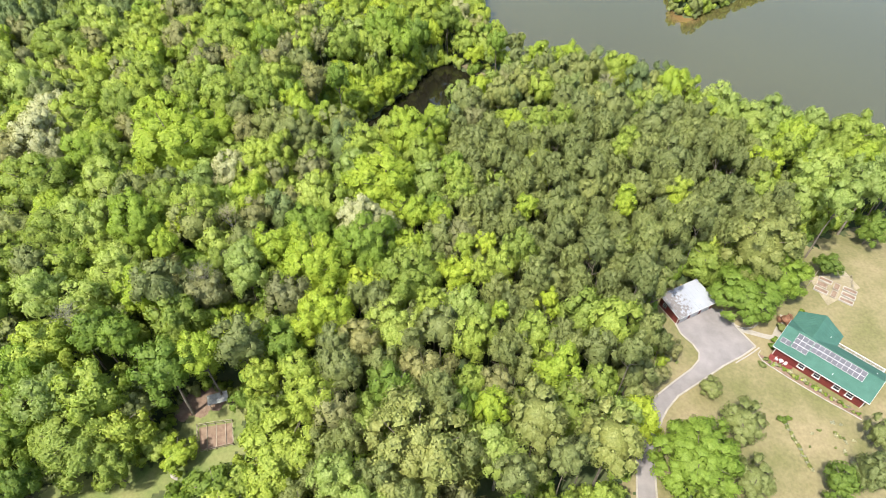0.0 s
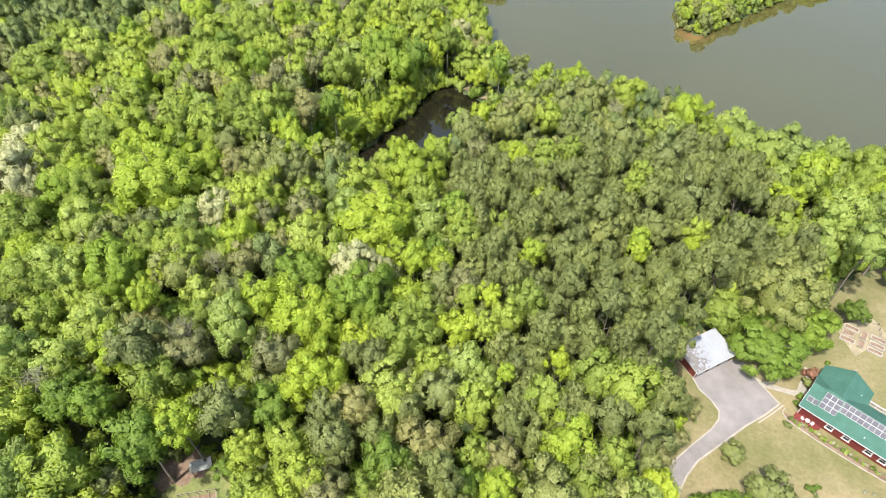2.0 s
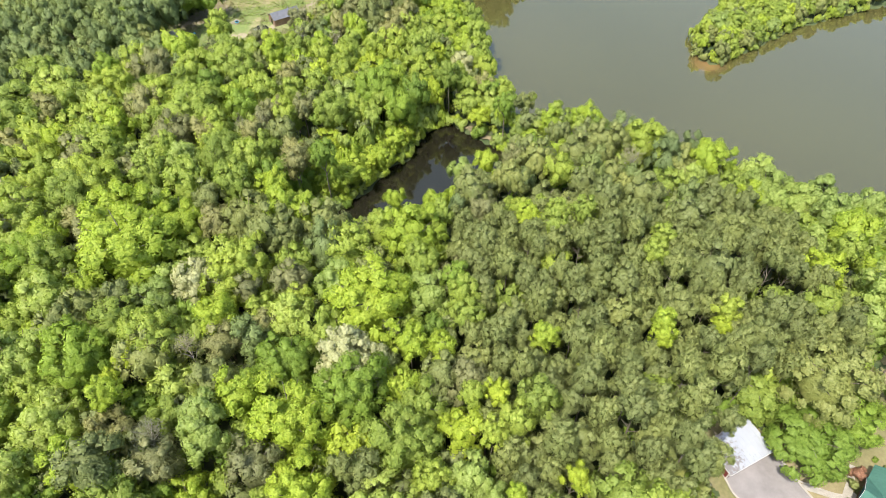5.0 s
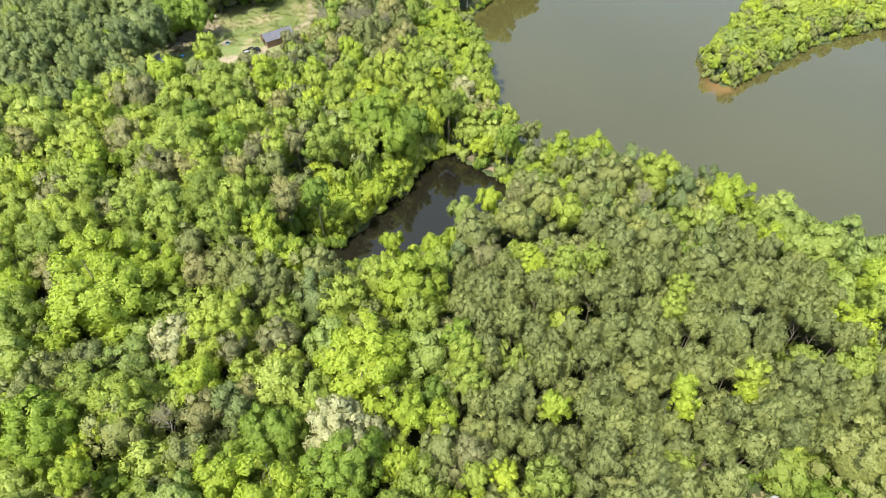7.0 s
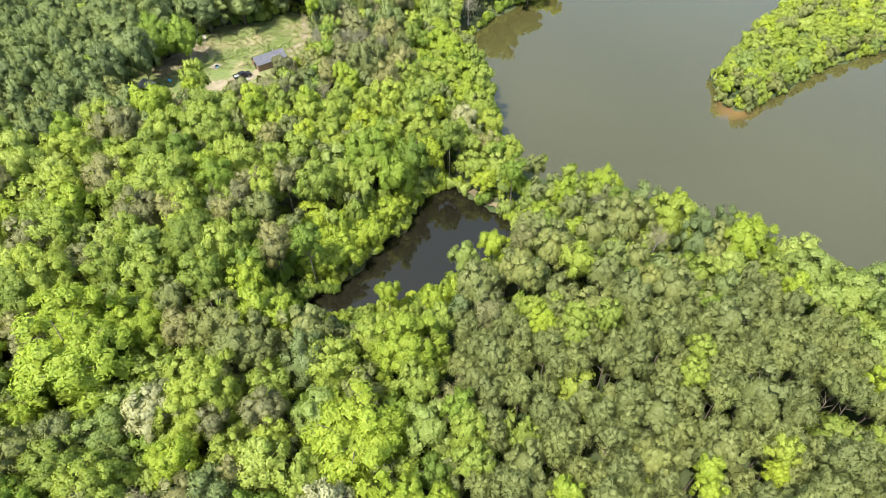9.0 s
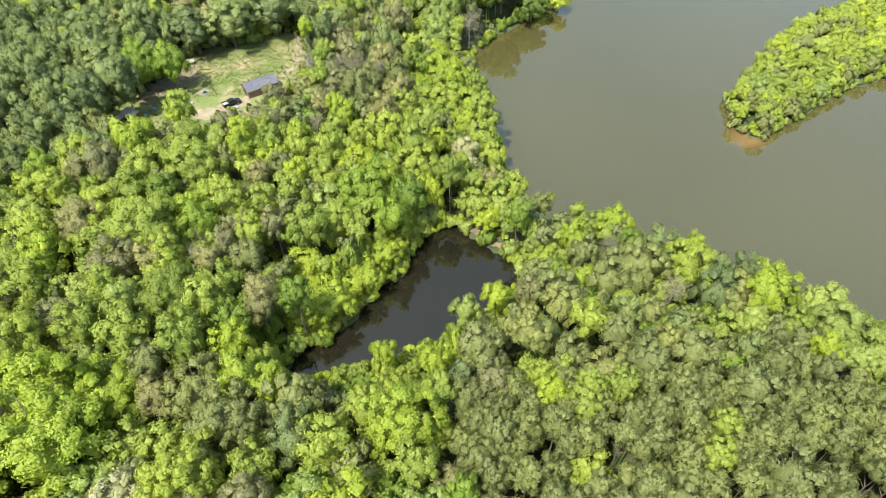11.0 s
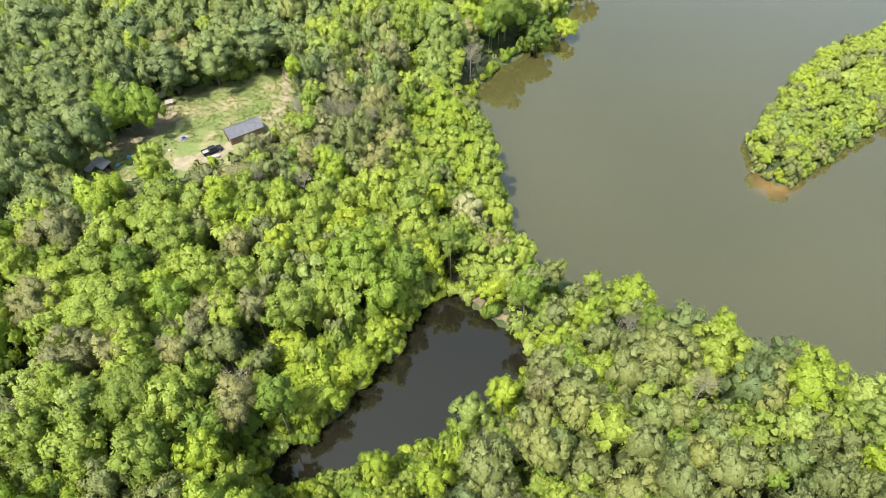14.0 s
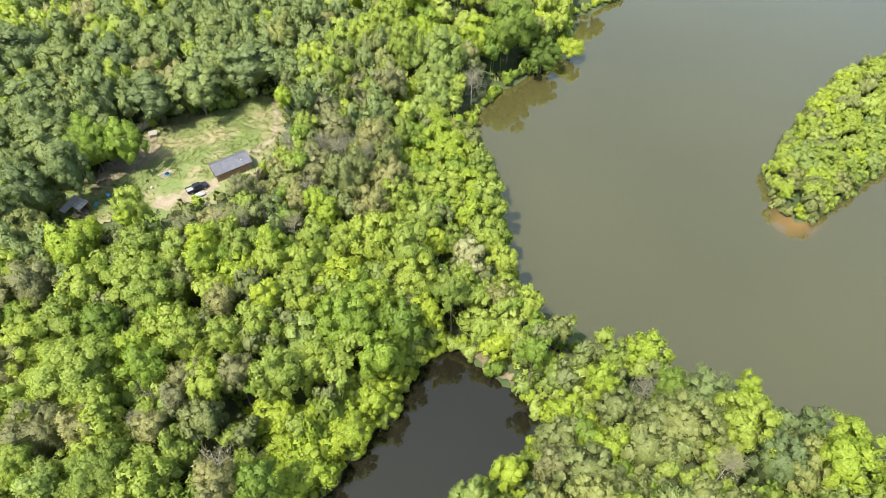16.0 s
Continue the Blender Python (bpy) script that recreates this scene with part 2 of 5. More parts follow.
def box(bm, x0, y0, z0, x1, y1, z1, bevel=0.0, m=None):
    """A box between two corners, its edges bevelled."""
    t = Matrix.Translation(((x0 + x1) / 2, (y0 + y1) / 2, (z0 + z1) / 2)) @ Matrix.Diagonal((abs(x1 - x0), abs(y1 - y0), abs(z1 - z0), 1))
    made = bmesh.ops.create_cube(bm, size=1, matrix=(m or Matrix()) @ t)
    if bevel:
        es = list({e for v in made["verts"] for e in v.link_edges})
        bmesh.ops.bevel(bm, geom=es, offset=bevel, segments=1, affect="EDGES", profile=0.5)
    return bm


def boxed(*a, **k):
    return box(bmesh.new(), *a, **k)


def prism(bm, pts, dz):
    """A slab whose top follows the 3D points and whose underside lies dz below."""
    top = [bm.verts.new(p) for p in pts]
    low = [bm.verts.new((p[0], p[1], p[2] - dz)) for p in pts]
    bm.faces.new(top)
    bm.faces.new(low[::-1])
    for k in range(len(pts)):
        j = (k + 1) % len(pts)
        bm.faces.new((top[k], low[k], low[j], top[j]))
    bmesh.ops.recalc_face_normals(bm, faces=bm.faces[:])
    return bm


def rod(bm, a, b, r0, r1=None, sides=6):
    """A tapered round bar from a to b."""
    a, b = Vector(a), Vector(b)
    turn = (b - a).to_track_quat("Z", "Y").to_matrix().to_4x4()
    bmesh.ops.create_cone(bm, cap_ends=True, segments=sides, radius1=r0, radius2=r0 if r1 is None else r1,
                          depth=(b - a).length, matrix=Matrix.Translation((a + b) / 2) @ turn)
    return bm


# ---- the lie of the land ----
WEST_SHORE = [(40, 460), (62, 400), (73, 352), (50, 335), (47, 320), (38, 306), (21, 288), (10, 272), (8, 262), (10, 250),
              (14, 238), (16, 225), (17, 212), (17, 201), (20, 193), (24, 187)]
SOUTH_SHORE = [(30, 185), (42, 181), (50, 175), (58, 167.5), (66, 161.5), (76, 155.5), (88, 149), (100, 143), (115, 137.5), (135, 133),
               (180, 124), (260, 118), (400, 130), (700, 300), (700, 900), (60, 900), (20, 560)]
LAKE_EDGE = np.array(WEST_SHORE + SOUTH_SHORE, float)
ISLAND_EDGE = np.array([(88, 231), (90, 226), (96, 224), (106, 231), (120, 241), (136, 251), (166, 263), (215, 285), (250, 315),
                        (230, 330), (190, 318), (158, 304), (132, 293), (114, 274), (99, 257), (90, 243)], float)
POND_EDGE = np.array([(-35, 140), (-31, 146.5), (-25, 149.5), (-20, 155.5), (-15, 163.5), (-10, 168), (-7, 176), (-3, 181.5), (2.5, 183.5),
                      (9.5, 178), (15, 173), (20, 165), (14, 157.5), (3, 150), (-8, 144), (-20, 140), (-30, 138)], float)


def outside(edge, x, y):
    """Signed distance of points to a closed outline: plus outside, minus inside."""
    x, y = np.asarray(x, float), np.asarray(y, float)
    best = np.full(x.shape, 1e9)
    inside = np.zeros(x.shape, bool)
    for (ax, ay), (bx, by) in zip(edge, np.roll(edge, -1, 0)):
        dx, dy = bx - ax, by - ay
        u = np.clip(((x - ax) * dx + (y - ay) * dy) / (dx * dx + dy * dy), 0, 1)
        best = np.minimum(best, np.hypot(x - ax - u * dx, y - ay - u * dy))
        if dy:
            inside ^= ((ay > y) != (by > y)) & (x < dx * (y - ay) / dy + ax)
    return np.where(inside, -best, best)


def step(v, a, b):
    u = np.clip((v - a) / (b - a), 0, 1)
    return u * u * (3 - 2 * u)


POND_LEVEL = 5.5


def land(x, y):
    """Height of the ground."""
    x, y = np.asarray(x, float), np.asarray(y, float)
    wob = 1.2 * np.sin(x * 0.31 + 1.3 * np.sin(y * 0.17)) + 0.9 * np.sin(y * 0.43 + x * 0.11)
    d = outside(LAKE_EDGE, x, y) + wob
    z = np.where(d > 0, 0.25 + 8.75 * step(d, -6, 52) - 0.2, -0.05 * np.clip(-d, 0, 30) - 0.1)
    z = z + 3.5 * step(y, 165, 235) * step(d, 10, 70)
    i = outside(ISLAND_EDGE, x, y) + 0.5 * wob
    z = np.where(i < 0, np.maximum(z, 0.15 + 1.6 * step(-i, 0, 9)), z)
    p = outside(POND_EDGE, x, y) + 0.6 * wob
    z = np.where(p > 0, np.maximum(z, POND_LEVEL + 0.9 - 0.32 * np.clip(p - 3, 0, None)), z)
    rim = POND_LEVEL + 0.25 + 0.9 * step(p, 0, 9) * 3
    z = np.where((p > 0) & (p < 9), np.minimum(z, rim), z)
    z = np.where(p <= 0, POND_LEVEL - 0.25 + 0.1 * np.clip(p, -9, 0), z)
    return z


def ground_z(x, y):
    return float(land(np.array([x]), np.array([y]))[0])


def sheet(name, xs, ys, zfun, mat, keep=None, lift=0.0):
    """A grid draped over the land; keep: which cells to keep."""
    gx, gy = np.meshgrid(xs, ys)
    v = np.stack([gx, gy, zfun(gx, gy) + lift], -1).reshape(-1, 3)
    nx, ny = len(xs), len(ys)
    i = (np.arange(ny - 1)[:, None] * nx + np.arange(nx - 1)[None]).ravel()
    f = np.stack([i, i + 1, i + nx + 1, i + nx], -1)
    if keep is not None:
        c = v[f].mean(1)
        f = f[keep(c[:, 0], c[:, 1])]
        used, inv = np.unique(f, return_inverse=True)
        v, f = v[used], inv.reshape(f.shape)
    return new(name, from_arrays(name, v, f, mat, True))


far = np.array([-2600, -1800, -1200, -800, -550, -400, -320])
xs = np.concatenate([far, np.arange(-260, 262, 2.5), -far[::-1]])
ys = np.concatenate([far, [-240, -160, -90, -40], np.arange(-10, 430, 2.5), -far[::-1] + 160])
tagged(sheet("ground", xs, ys, land, FOREST_FLOOR), "dark woodland floor of leaf litter and low undergrowth", "ground", kind="structure")


def level(z):
    return lambda x, y: np.full(np.shape(x), z)


tagged(sheet("lake_water", np.linspace(-10, 720, 60), np.linspace(110, 920, 60), level(0.0), LAKE), "wide calm olive-grey lake with muddy water", "lake", kind="structure")
tagged(sheet("pond_water", np.linspace(-42, 26, 30), np.linspace(128, 190, 30), level(POND_LEVEL), POND,
             keep=lambda x, y: outside(POND_EDGE, x, y) < 4), "small dark still pond among the trees", "pond", kind="structure")


# ---- trees ----
def ico(steps):
    bm = bmesh.new()
    bmesh.ops.create_icosphere(bm, subdivisions=steps, radius=1)
    v = np.array([q.co[:] for q in bm.verts])
    f = np.array([[q.index for q in g.verts] for g in bm.faces])
    bm.free()
    return v, f


OCT_V = np.array([(1, 0, 0), (-1, 0, 0), (0, 1, 0), (0, -1, 0), (0, 0, 1), (0, 0, -1)], float)
OCT_F = np.array([(0, 2, 4), (2, 1, 4), (1, 3, 4), (3, 0, 4), (2, 0, 5), (1, 2, 5), (3, 1, 5), (0, 3, 5)])
HEART_V, HEART_F = ico(2)


def unit(v):
    return v / np.maximum(np.linalg.norm(v, axis=-1, keepdims=True), 1e-9)


def leaf_cards(rng, pos, nrm, length, width, tilt, puff=None):
    """Small three-cornered sprays of leaves at the places, facing roughly along the normals; puff: how the mass they belong to rounds off."""
    k = len(pos)
    n = unit(nrm + tilt * rng.normal(size=(k, 3)))
    a = unit(np.cross(n, rng.normal(size=(k, 3))))
    b = np.cross(n, a)
    s = rng.uniform(0.6, 1.4, (k, 1))
    la, wb = a * length * s, b * width * s
    v = np.stack([pos - la * 0.9 + wb, pos - la * 0.9 - wb, pos + la * 1.1 + n * (0.3 * length * s)], 1).reshape(-1, 3)
    nn = unit((nrm if puff is None else puff) + 0.55 * n)
    return v, np.arange(3 * k).reshape(-1, 3), np.repeat(nn, 3, 0)


def gather(pieces):
    """Joins pieces (vertices, faces and, in all or none, normals)."""
    vs, fs, ns, at = [], [], [], 0
    for v, f, *n in pieces:
        vs.append(v)
        fs.append(f + at)
        ns += n
        at += len(v)
    return (np.concatenate(vs), np.concatenate(fs), *([np.concatenate(ns)] if ns else []))


def broad_crown(seed, r, rz, cards, lobes=34, size=0.30, solid=True, slim=0.72, tilt=0.42):
    """A crown of boughs, each built up of small leafy heads, round a leafy heart: sprays of leaves over the outside of each head."""
    rng = np.random.default_rng(seed)
    lump = rng.uniform(0, 6.28, 6)

    def swell(az, el):
        return 1 + 0.11 * np.sin(2 * az + lump[0]) + 0.09 * np.sin(3 * az + lump[1] + 2 * el) + 0.06 * np.sin(5 * az + lump[2] - 3 * el)

    stretch = np.array([1, 1, rz / r])
    boughs = max(3, round(lobes / 3.8))
    ctr, rad = [], []
    for k in range(boughs):
        u = (k + rng.uniform(0.3, 0.7)) / boughs
        el = math.asin(np.clip(1 - 1.42 * u, -1, 1))
        az = k * 2.39996 + rng.uniform(-0.4, 0.4)
        reach = rng.uniform(0.50, 0.64) * swell(az, el) * r
        way = np.array([math.cos(az) * math.cos(el), math.sin(az) * math.cos(el), math.sin(el)])
        big = rng.uniform(0.85, 1.2) * 1.12 / math.sqrt(boughs) * r
        heads = max(3, round(lobes / boughs + rng.uniform(-1.5, 1.5)))
        for q in range(heads):
            d = unit(rng.normal(size=3) + 1.15 * way + np.array([0, 0, 0.25]))
            ctr.append((way * reach + d * big * rng.uniform(0.62, 0.95)) * stretch)
            rad.append(big * rng.uniform(0.48, 0.70))
    ctr, rad = np.array(ctr), np.array(rad)
    fit = 1.09 * r / np.percentile(np.linalg.norm(ctr / stretch, axis=1) + rad, 80)
    ctr, rad = ctr * fit, rad * fit
    core = 0.56
    out = []
    if solid:
        heart = HEART_V * (1 + 0.10 * rng.normal(size=(len(HEART_V), 1)))
        out.append((heart * np.array([r * core, r * core, rz * core]), HEART_F, HEART_V))
        for c, s in zip(ctr, rad):
            out.append((c + OCT_V * s * 0.86 * (1 + 0.12 * rng.normal(size=(6, 1))), OCT_F, unit(OCT_V + 0.9 * unit(c / stretch))))
    w = rad ** 2
    pick = rng.choice(len(rad), cards * 4, p=w / w.sum())
    away = unit(ctr / stretch + np.array([0, 0, 0.3 * r]))[pick]
    d = unit(unit(rng.normal(size=(cards * 4, 3))) + 0.6 * away)
    p = ctr[pick] + d * (rad[pick] * rng.uniform(0.80, 1.15, cards * 4))[:, None]
    free = np.ones(len(p), bool)
    for k, (c, s) in enumerate(zip(ctr, rad)):
        free &= (np.linalg.norm(p - c, axis=1) > s * 0.78) | (pick == k)
    keep = np.where(free)[0][:cards]
    out.append(leaf_cards(rng, p[keep], d[keep], size, size * slim, tilt, unit(d[keep] + 0.9 * away[keep])))
    if solid:
        d = unit(rng.normal(size=(cards // 5, 3)) + np.array([0, 0, 0.7]))
        p = d * np.array([r, r, rz]) * (core * rng.uniform(0.98, 1.14, (len(d), 1)))
        out.append(leaf_cards(rng, p, d, size * 1.25, size * 1.25 * slim, tilt + 0.1))
    return gather(out)


def stick(a, b, ra, rb, sides=4):
    """A tapered bar as arrays."""
    a, b = np.asarray(a, float), np.asarray(b, float)
    d = (b - a) / np.linalg.norm(b - a)
    s = np.cross(d, (0.3, 0.9, 0.2))
    s /= np.linalg.norm(s)
    q = np.cross(d, s)
    an = np.arange(sides) * 2 * math.pi / sides
    ring = np.cos(an)[:, None] * s + np.sin(an)[:, None] * q
    v = np.concatenate([a + ring * ra, b + ring * rb])
    i = np.arange(sides)
    j = (i + 1) % sides
    f = np.concatenate([np.stack([i, j, j + sides], 1), np.stack([i, j + sides, i + sides], 1)])
    return v, f


def trunk_arrays(seed, r, h, limbs=6, thick=0.26, start=0.3):
    """A tapered trunk in bent lengths, with rising limbs."""
    rng = np.random.default_rng(seed)
    pts = [np.array([0, 0, -0.6])]
    for k in range(4):
        pts.append(np.array([rng.normal() * 0.12 * k, rng.normal() * 0.12 * k, h * 0.82 * (k + 1) / 4]))
    out = []
    for k in range(4):
        out.append(stick(pts[k], pts[k + 1], thick * (1 - 0.22 * k), thick * (1 - 0.22 * (k + 1)), 6))
    for k in range(limbs):
        z = h * rng.uniform(start, 0.72)
        az = k * 2.4 + rng.uniform(-0.4, 0.4)
        a = np.array([0, 0, z])
        b = np.array([math.cos(az) * r * 0.62, math.sin(az) * r * 0.62, min(z + r * 0.55, h * 0.9)])
        out.append(stick(a, b, thick * 0.42, thick * 0.12))
    return gather(out)


def twig_arrays(seed, r, h, boughs=26, twigs=9):
    """The fine branchwork of a tree with hardly a leaf on it."""
    rng = np.random.default_rng(seed)
    out = []
    for k in range(boughs):
        az = k * 2.39996
        z = h * rng.uniform(0.35, 0.72)
        reach = r * rng.uniform(0.5, 0.95)
        b = np.array([math.cos(az) * reach, math.sin(az) * reach, min(h * 0.97, z + rng.uniform(0.25, 0.5) * h * (1.2 - reach / r))])
        a = np.array([0, 0, z])
        out.append(stick(a, b, 0.055, 0.022, 3))
        for q in range(twigs):
            u = rng.uniform(0.35, 1.0)
            c = a + (b - a) * u
            e = c + rng.normal(size=3) * np.array([0.9, 0.9, 0.6]) + np.array([0, 0, 0.5])
            out.append(stick(c, e, 0.035, 0.012, 3))
    return gather(out)


KINDS = {   # name, label, the pattern's crown radius, half-height of the crown, height of the tree
    "L": ("maple_tree", "maple with fresh lime-green spring leaves in the woods", 5.0, 4.9, 17.0),
    "G": ("poplar_tree", "tall broadleaf tree with light green spring crown", 4.6, 5.2, 18.0),
    "V": ("sweetgum_tree", "full rounded tree with vivid green leaves", 5.0, 4.6, 17.0),
    "D": ("holly_tree", "dense tree with deep green leaves", 4.8, 4.8, 16.0),
    "P": ("oak_tree", "oak with pale yellow-green catkins and young leaves", 5.0, 4.7, 17.0),
    "W": ("cherry_tree", "tree in creamy white blossom among green crowns", 4.8, 4.5, 16.0),
    "O": ("water_oak_tree", "broad tree with grey-green olive leaves", 5.2, 4.6, 18.0),
    "K": ("pine_tree", "dark olive pine with tufted needles", 3.4, 4.2, 19.0),
    "Y": ("scrub_pine_tree", "olive-brown scrub pine with fine tufted needles", 3.0, 3.4, 18.0),
    "N": ("budding_oak_tree", "oak with olive-brown buds and hardly any leaves yet", 4.2, 4.4, 17.0),
    "B": ("bare_tree", "half-bare grey-brown tree with few buds", 4.2, 4.5, 14.0),
}


def crown_arrays(kind, v, lean=False, grand=1.0, low=False):
    """Crown v of a kind, centred on the origin; lean: the sparser one for the far woods; low: the sparsest, for young trees under the tall ones."""
    _, _, r, rz, _ = KINDS[kind]
    r, rz = r * grand, rz * grand
    s = ord(kind) * 100 + v
    if low:
        return broad_crown(s, r, rz, 240, 12, 0.52, slim=0.3 if kind in "KYN" else 0.72)
    if kind in "KYN":
        if grand > 1:
            return broad_crown(s, r, rz, 3600, 56, 0.27, slim=0.28, tilt=0.85)
        if kind != "K":
            return broad_crown(s, r, rz, 480 if lean else 1500, 16 if lean else 30, 0.38 if lean else 0.28, slim=0.24, tilt=1.0)
        return broad_crown(s, r, rz, 460 if lean else 1300, 16 if lean else 26, 0.38 if lean else 0.28, slim=0.32, tilt=0.75)
    if kind == "B":
        rng = np.random.default_rng(s)
        k = 150 if lean else 520
        d = rng.normal(size=(k, 3))
        d[:, 2] = np.abs(d[:, 2])
        d /= np.linalg.norm(d, axis=1)[:, None]
        p = d * np.array([r, r, rz * 1.2]) * rng.uniform(0.55, 1.0, (k, 1)) + np.array([0, 0, -rz * 0.3])
        tw, tf = twig_arrays(s, r, 2 * rz, 14 if lean else 26, 6 if lean else 9)
        return gather([(tw - np.array([0, 0, rz]), tf), leaf_cards(rng, p, d, 0.17, 0.07, 0.9)[:2]])
    if lean:
        return broad_crown(s, r, rz, 520, 18, 0.38)
    if grand > 1:
        return broad_crown(s, r, rz, 6200, 105 + 8 * v, 0.185)
    return broad_crown(s, r, rz, 1500, 38 + 4 * v, 0.212)


PATTERNS = {}


def tree(kind, x, y, r, h, turn, form, group=""):
    """One tree: a tapered trunk with limbs, and the crown at its head."""
    name, label, r0, rz0, h0 = KINDS[kind]
    grand = {"K": 1.7 if r > 4.3 else 1.0, "N": 1.4 if r > 5.0 else 1.0, "Y": 1.0, "B": 1.0}.get(kind, 1.45 if r > 5.7 else 1.0)
    r0, rz0 = r0 * grand, rz0 * grand
    m = pose(x, y, max(ground_z(x, y), 0.0) - 0.1, 0, 0, turn)
    key = (kind, form, grand)
    if key in PATTERNS:
        t = copy_thing(PATTERNS[key], m)
    else:
        t = thing(name, m, label, "tree", "trees of the woods")
        v, f = trunk_arrays(ord(kind) + form, r0, h0, 4 if kind in "KY" else 6, 0.24 if kind in "KY" else 0.3, 0.5)
        o = new("trunk", from_arrays("trunk", v, f, GREY_BARK if kind == "B" else BARK, True))
        o.parent = t
        v, f, *n = crown_arrays(kind, form, False, grand)
        o = new("crown", from_arrays("crown", v, f, LEAVES[kind], True, *n))
        o.parent = t
        PATTERNS[key] = t
    k = r / r0
    kz = min(k * (1.5 if kind in "KY" else 1.32), 0.46 * h / rz0)
    for o in t.children:
        if o.name.startswith("crown"):
            o.matrix_basis = Matrix.Translation((0, 0, h - rz0 * kz)) @ Matrix.Diagonal((k, k, kz, 1))
        else:
            o.matrix_basis = Matrix.Diagonal((k, k, h / h0, 1))
    return t


# Trees that stand out, stand by stand: x, y, crown radius, height.
STANDS = []
STANDS.append(("L", [
    (-50.1, 198.8, 3.4, 17), (-41.8, 168.2, 3.6, 17), (-81.2, 120.7, 3.9, 19.6), (-64.4, 119.1, 10.6, 22.2),
    (-42.1, 100.9, 3.8, 19.5), (-55.4, 83.8, 3.2, 20.5), (-57.5, 88.3, 1.9, 16.2), (-14.2, 104.1, 9.1, 21.6),
    (-6.2, 94.6, 3.8, 19.5), (-6.7, 121.7, 6.3, 20.5), (17.5, 95.3, 2.9, 19.2), (38.5, 95, 2.4, 19),
    (50.6, 98.9, 2.1, 16.2), (8.5, 83.3, 2.5, 20.4), (-63.9, 56, 4, 16), (33.9, 50.5, 4.4, 12),
    (7.7, 46.9, 3.2, 23), (20.8, 69.6, 1.9, 16.2), (-44.7, 62.4, 4.9, 16), (-72.9, 62.3, 4.9, 16),
]))
STANDS.append(("L", [
    (-67.8, 127.5, 7.7, 21.1), (-56.4, 92.3, 2.2, 16.2), (-34, 83.8, 4.5, 21.1), (39.6, 98.4, 2.5, 19),
    (69.6, 158.2, 6, 17), (89.2, 126.4, 5.5, 20.4), (-1.5, 203.1, 3.2, 17), (10.3, 180.9, 3.5, 8),
    (-29, 153.1, 5.4, 9), (-27.1, 152.3, 4.3, 9), (-20.7, 161.3, 4.5, 8), (-78.6, 205.8, 4.2, 10),
    (-35.3, 198.1, 3.3, 17), (-38.8, 138.9, 3.9, 19.7), (56.1, 168.9, 2.5, 17), (-11.4, 138.7, 2.6, 13),
    (-1.9, 135.5, 3.2, 14), (10.5, 151.4, 3.2, 15), (-48.4, 193.1, 3.6, 17), (-75.7, 195.6, 4.4, 17),
]))
STANDS.append(("L", [
    (-13.9, 186.2, 3.8, 17), (-55.9, 173.1, 3.9, 17), (-29.9, 164, 4.6, 9), (-18.1, 164.5, 3.9, 8),
    (-12.1, 170.7, 3.6, 8), (-9.6, 175.6, 2.9, 7), (26.8, 162.1, 3.5, 9), (28.7, 168.6, 3.5, 17),
    (36.8, 164.2, 1.8, 11), (54.5, 163.9, 4.9, 17), (44.9, 305.8, 4.3, 8), (-5.4, 295.2, 7.2, 17),
    (1.2, 243.8, 6.9, 17), (-40.4, 247, 2.6, 17), (-27.8, 210.2, 2.5, 17), (12.9, 299.5, 7.4, 17),
    (-23.5, 163.3, 4.9, 7.8), (-13.7, 168.3, 3.7, 8.2), (-33.6, 162.9, 4.2, 6.5), (-23.9, 155, 5.4, 9.5),
]))
STANDS.append(("L", [
    (-16.8, 161.6, 3.8, 9.3), (-28.5, 159.6, 3.6, 6.6), (-77.6, 200.4, 5.7, 16.6), (-49.2, 196.8, 3.2, 15.5),
    (-25.2, 207.6, 3.5, 16.8), (-68, 205.6, 2.4, 14.4), (-82, 158.6, 5, 19.4), (17.8, 126.8, 3, 18.4),
    (1.4, 238.3, 6.5, 15.2), (6.2, 216.7, 5.4, 15.1), (20.5, 175.2, 3.1, 10.1), (29.1, 172, 3.3, 12.5),
    (39.9, 177.5, 4.9, 16.2), (21.7, 165.1, 3.9, 10.1), (17, 178.4, 2.7, 9.6), (65.1, 152.5, 4.9, 21.3),
    (-56.1, 71.5, 4.4, 21.6), (-41.8, 58.7, 4.1, 21.5), (-46.3, 46.6, 3.6, 6.2), (-24.7, 79.9, 7.4, 22.3),
]))
STANDS.append(("L", [
    (-21.5, 67.8, 6.1, 21.6), (18.8, 55.2, 5.1, 21), (19.3, 69.9, 2, 19.3), (10.4, 67.1, 1.9, 19.3),
]))
STANDS.append(("G", [
    (-110, 183.6, 6.2, 18), (-86.4, 190.5, 5.3, 18), (-60.6, 190.4, 5.5, 18), (-85.3, 152.9, 4.9, 18.3),
    (-66.2, 151.7, 3.1, 18.6), (-56.5, 156, 5, 18), (-80.4, 139.5, 5.8, 20.6), (-66.8, 141.4, 4.8, 20.3),
    (-47.2, 138.4, 5, 20.8), (4.3, 100.3, 3.5, 19.4), (41.9, 115.3, 2.9, 19.2), (15, 82.6, 4, 21.2),
    (26.8, 142, 3.7, 19.6), (-54.6, 42.4, 3.5, 12), (4.3, 83.2, 2.3, 20.4), (29.5, 63.3, 4.5, 24),
    (-19.1, 118.2, 5.1, 20), (45.1, 121, 2.8, 18.1), (106.5, 129.7, 7.3, 21), (-6.7, 193.2, 6.3, 18),
]))
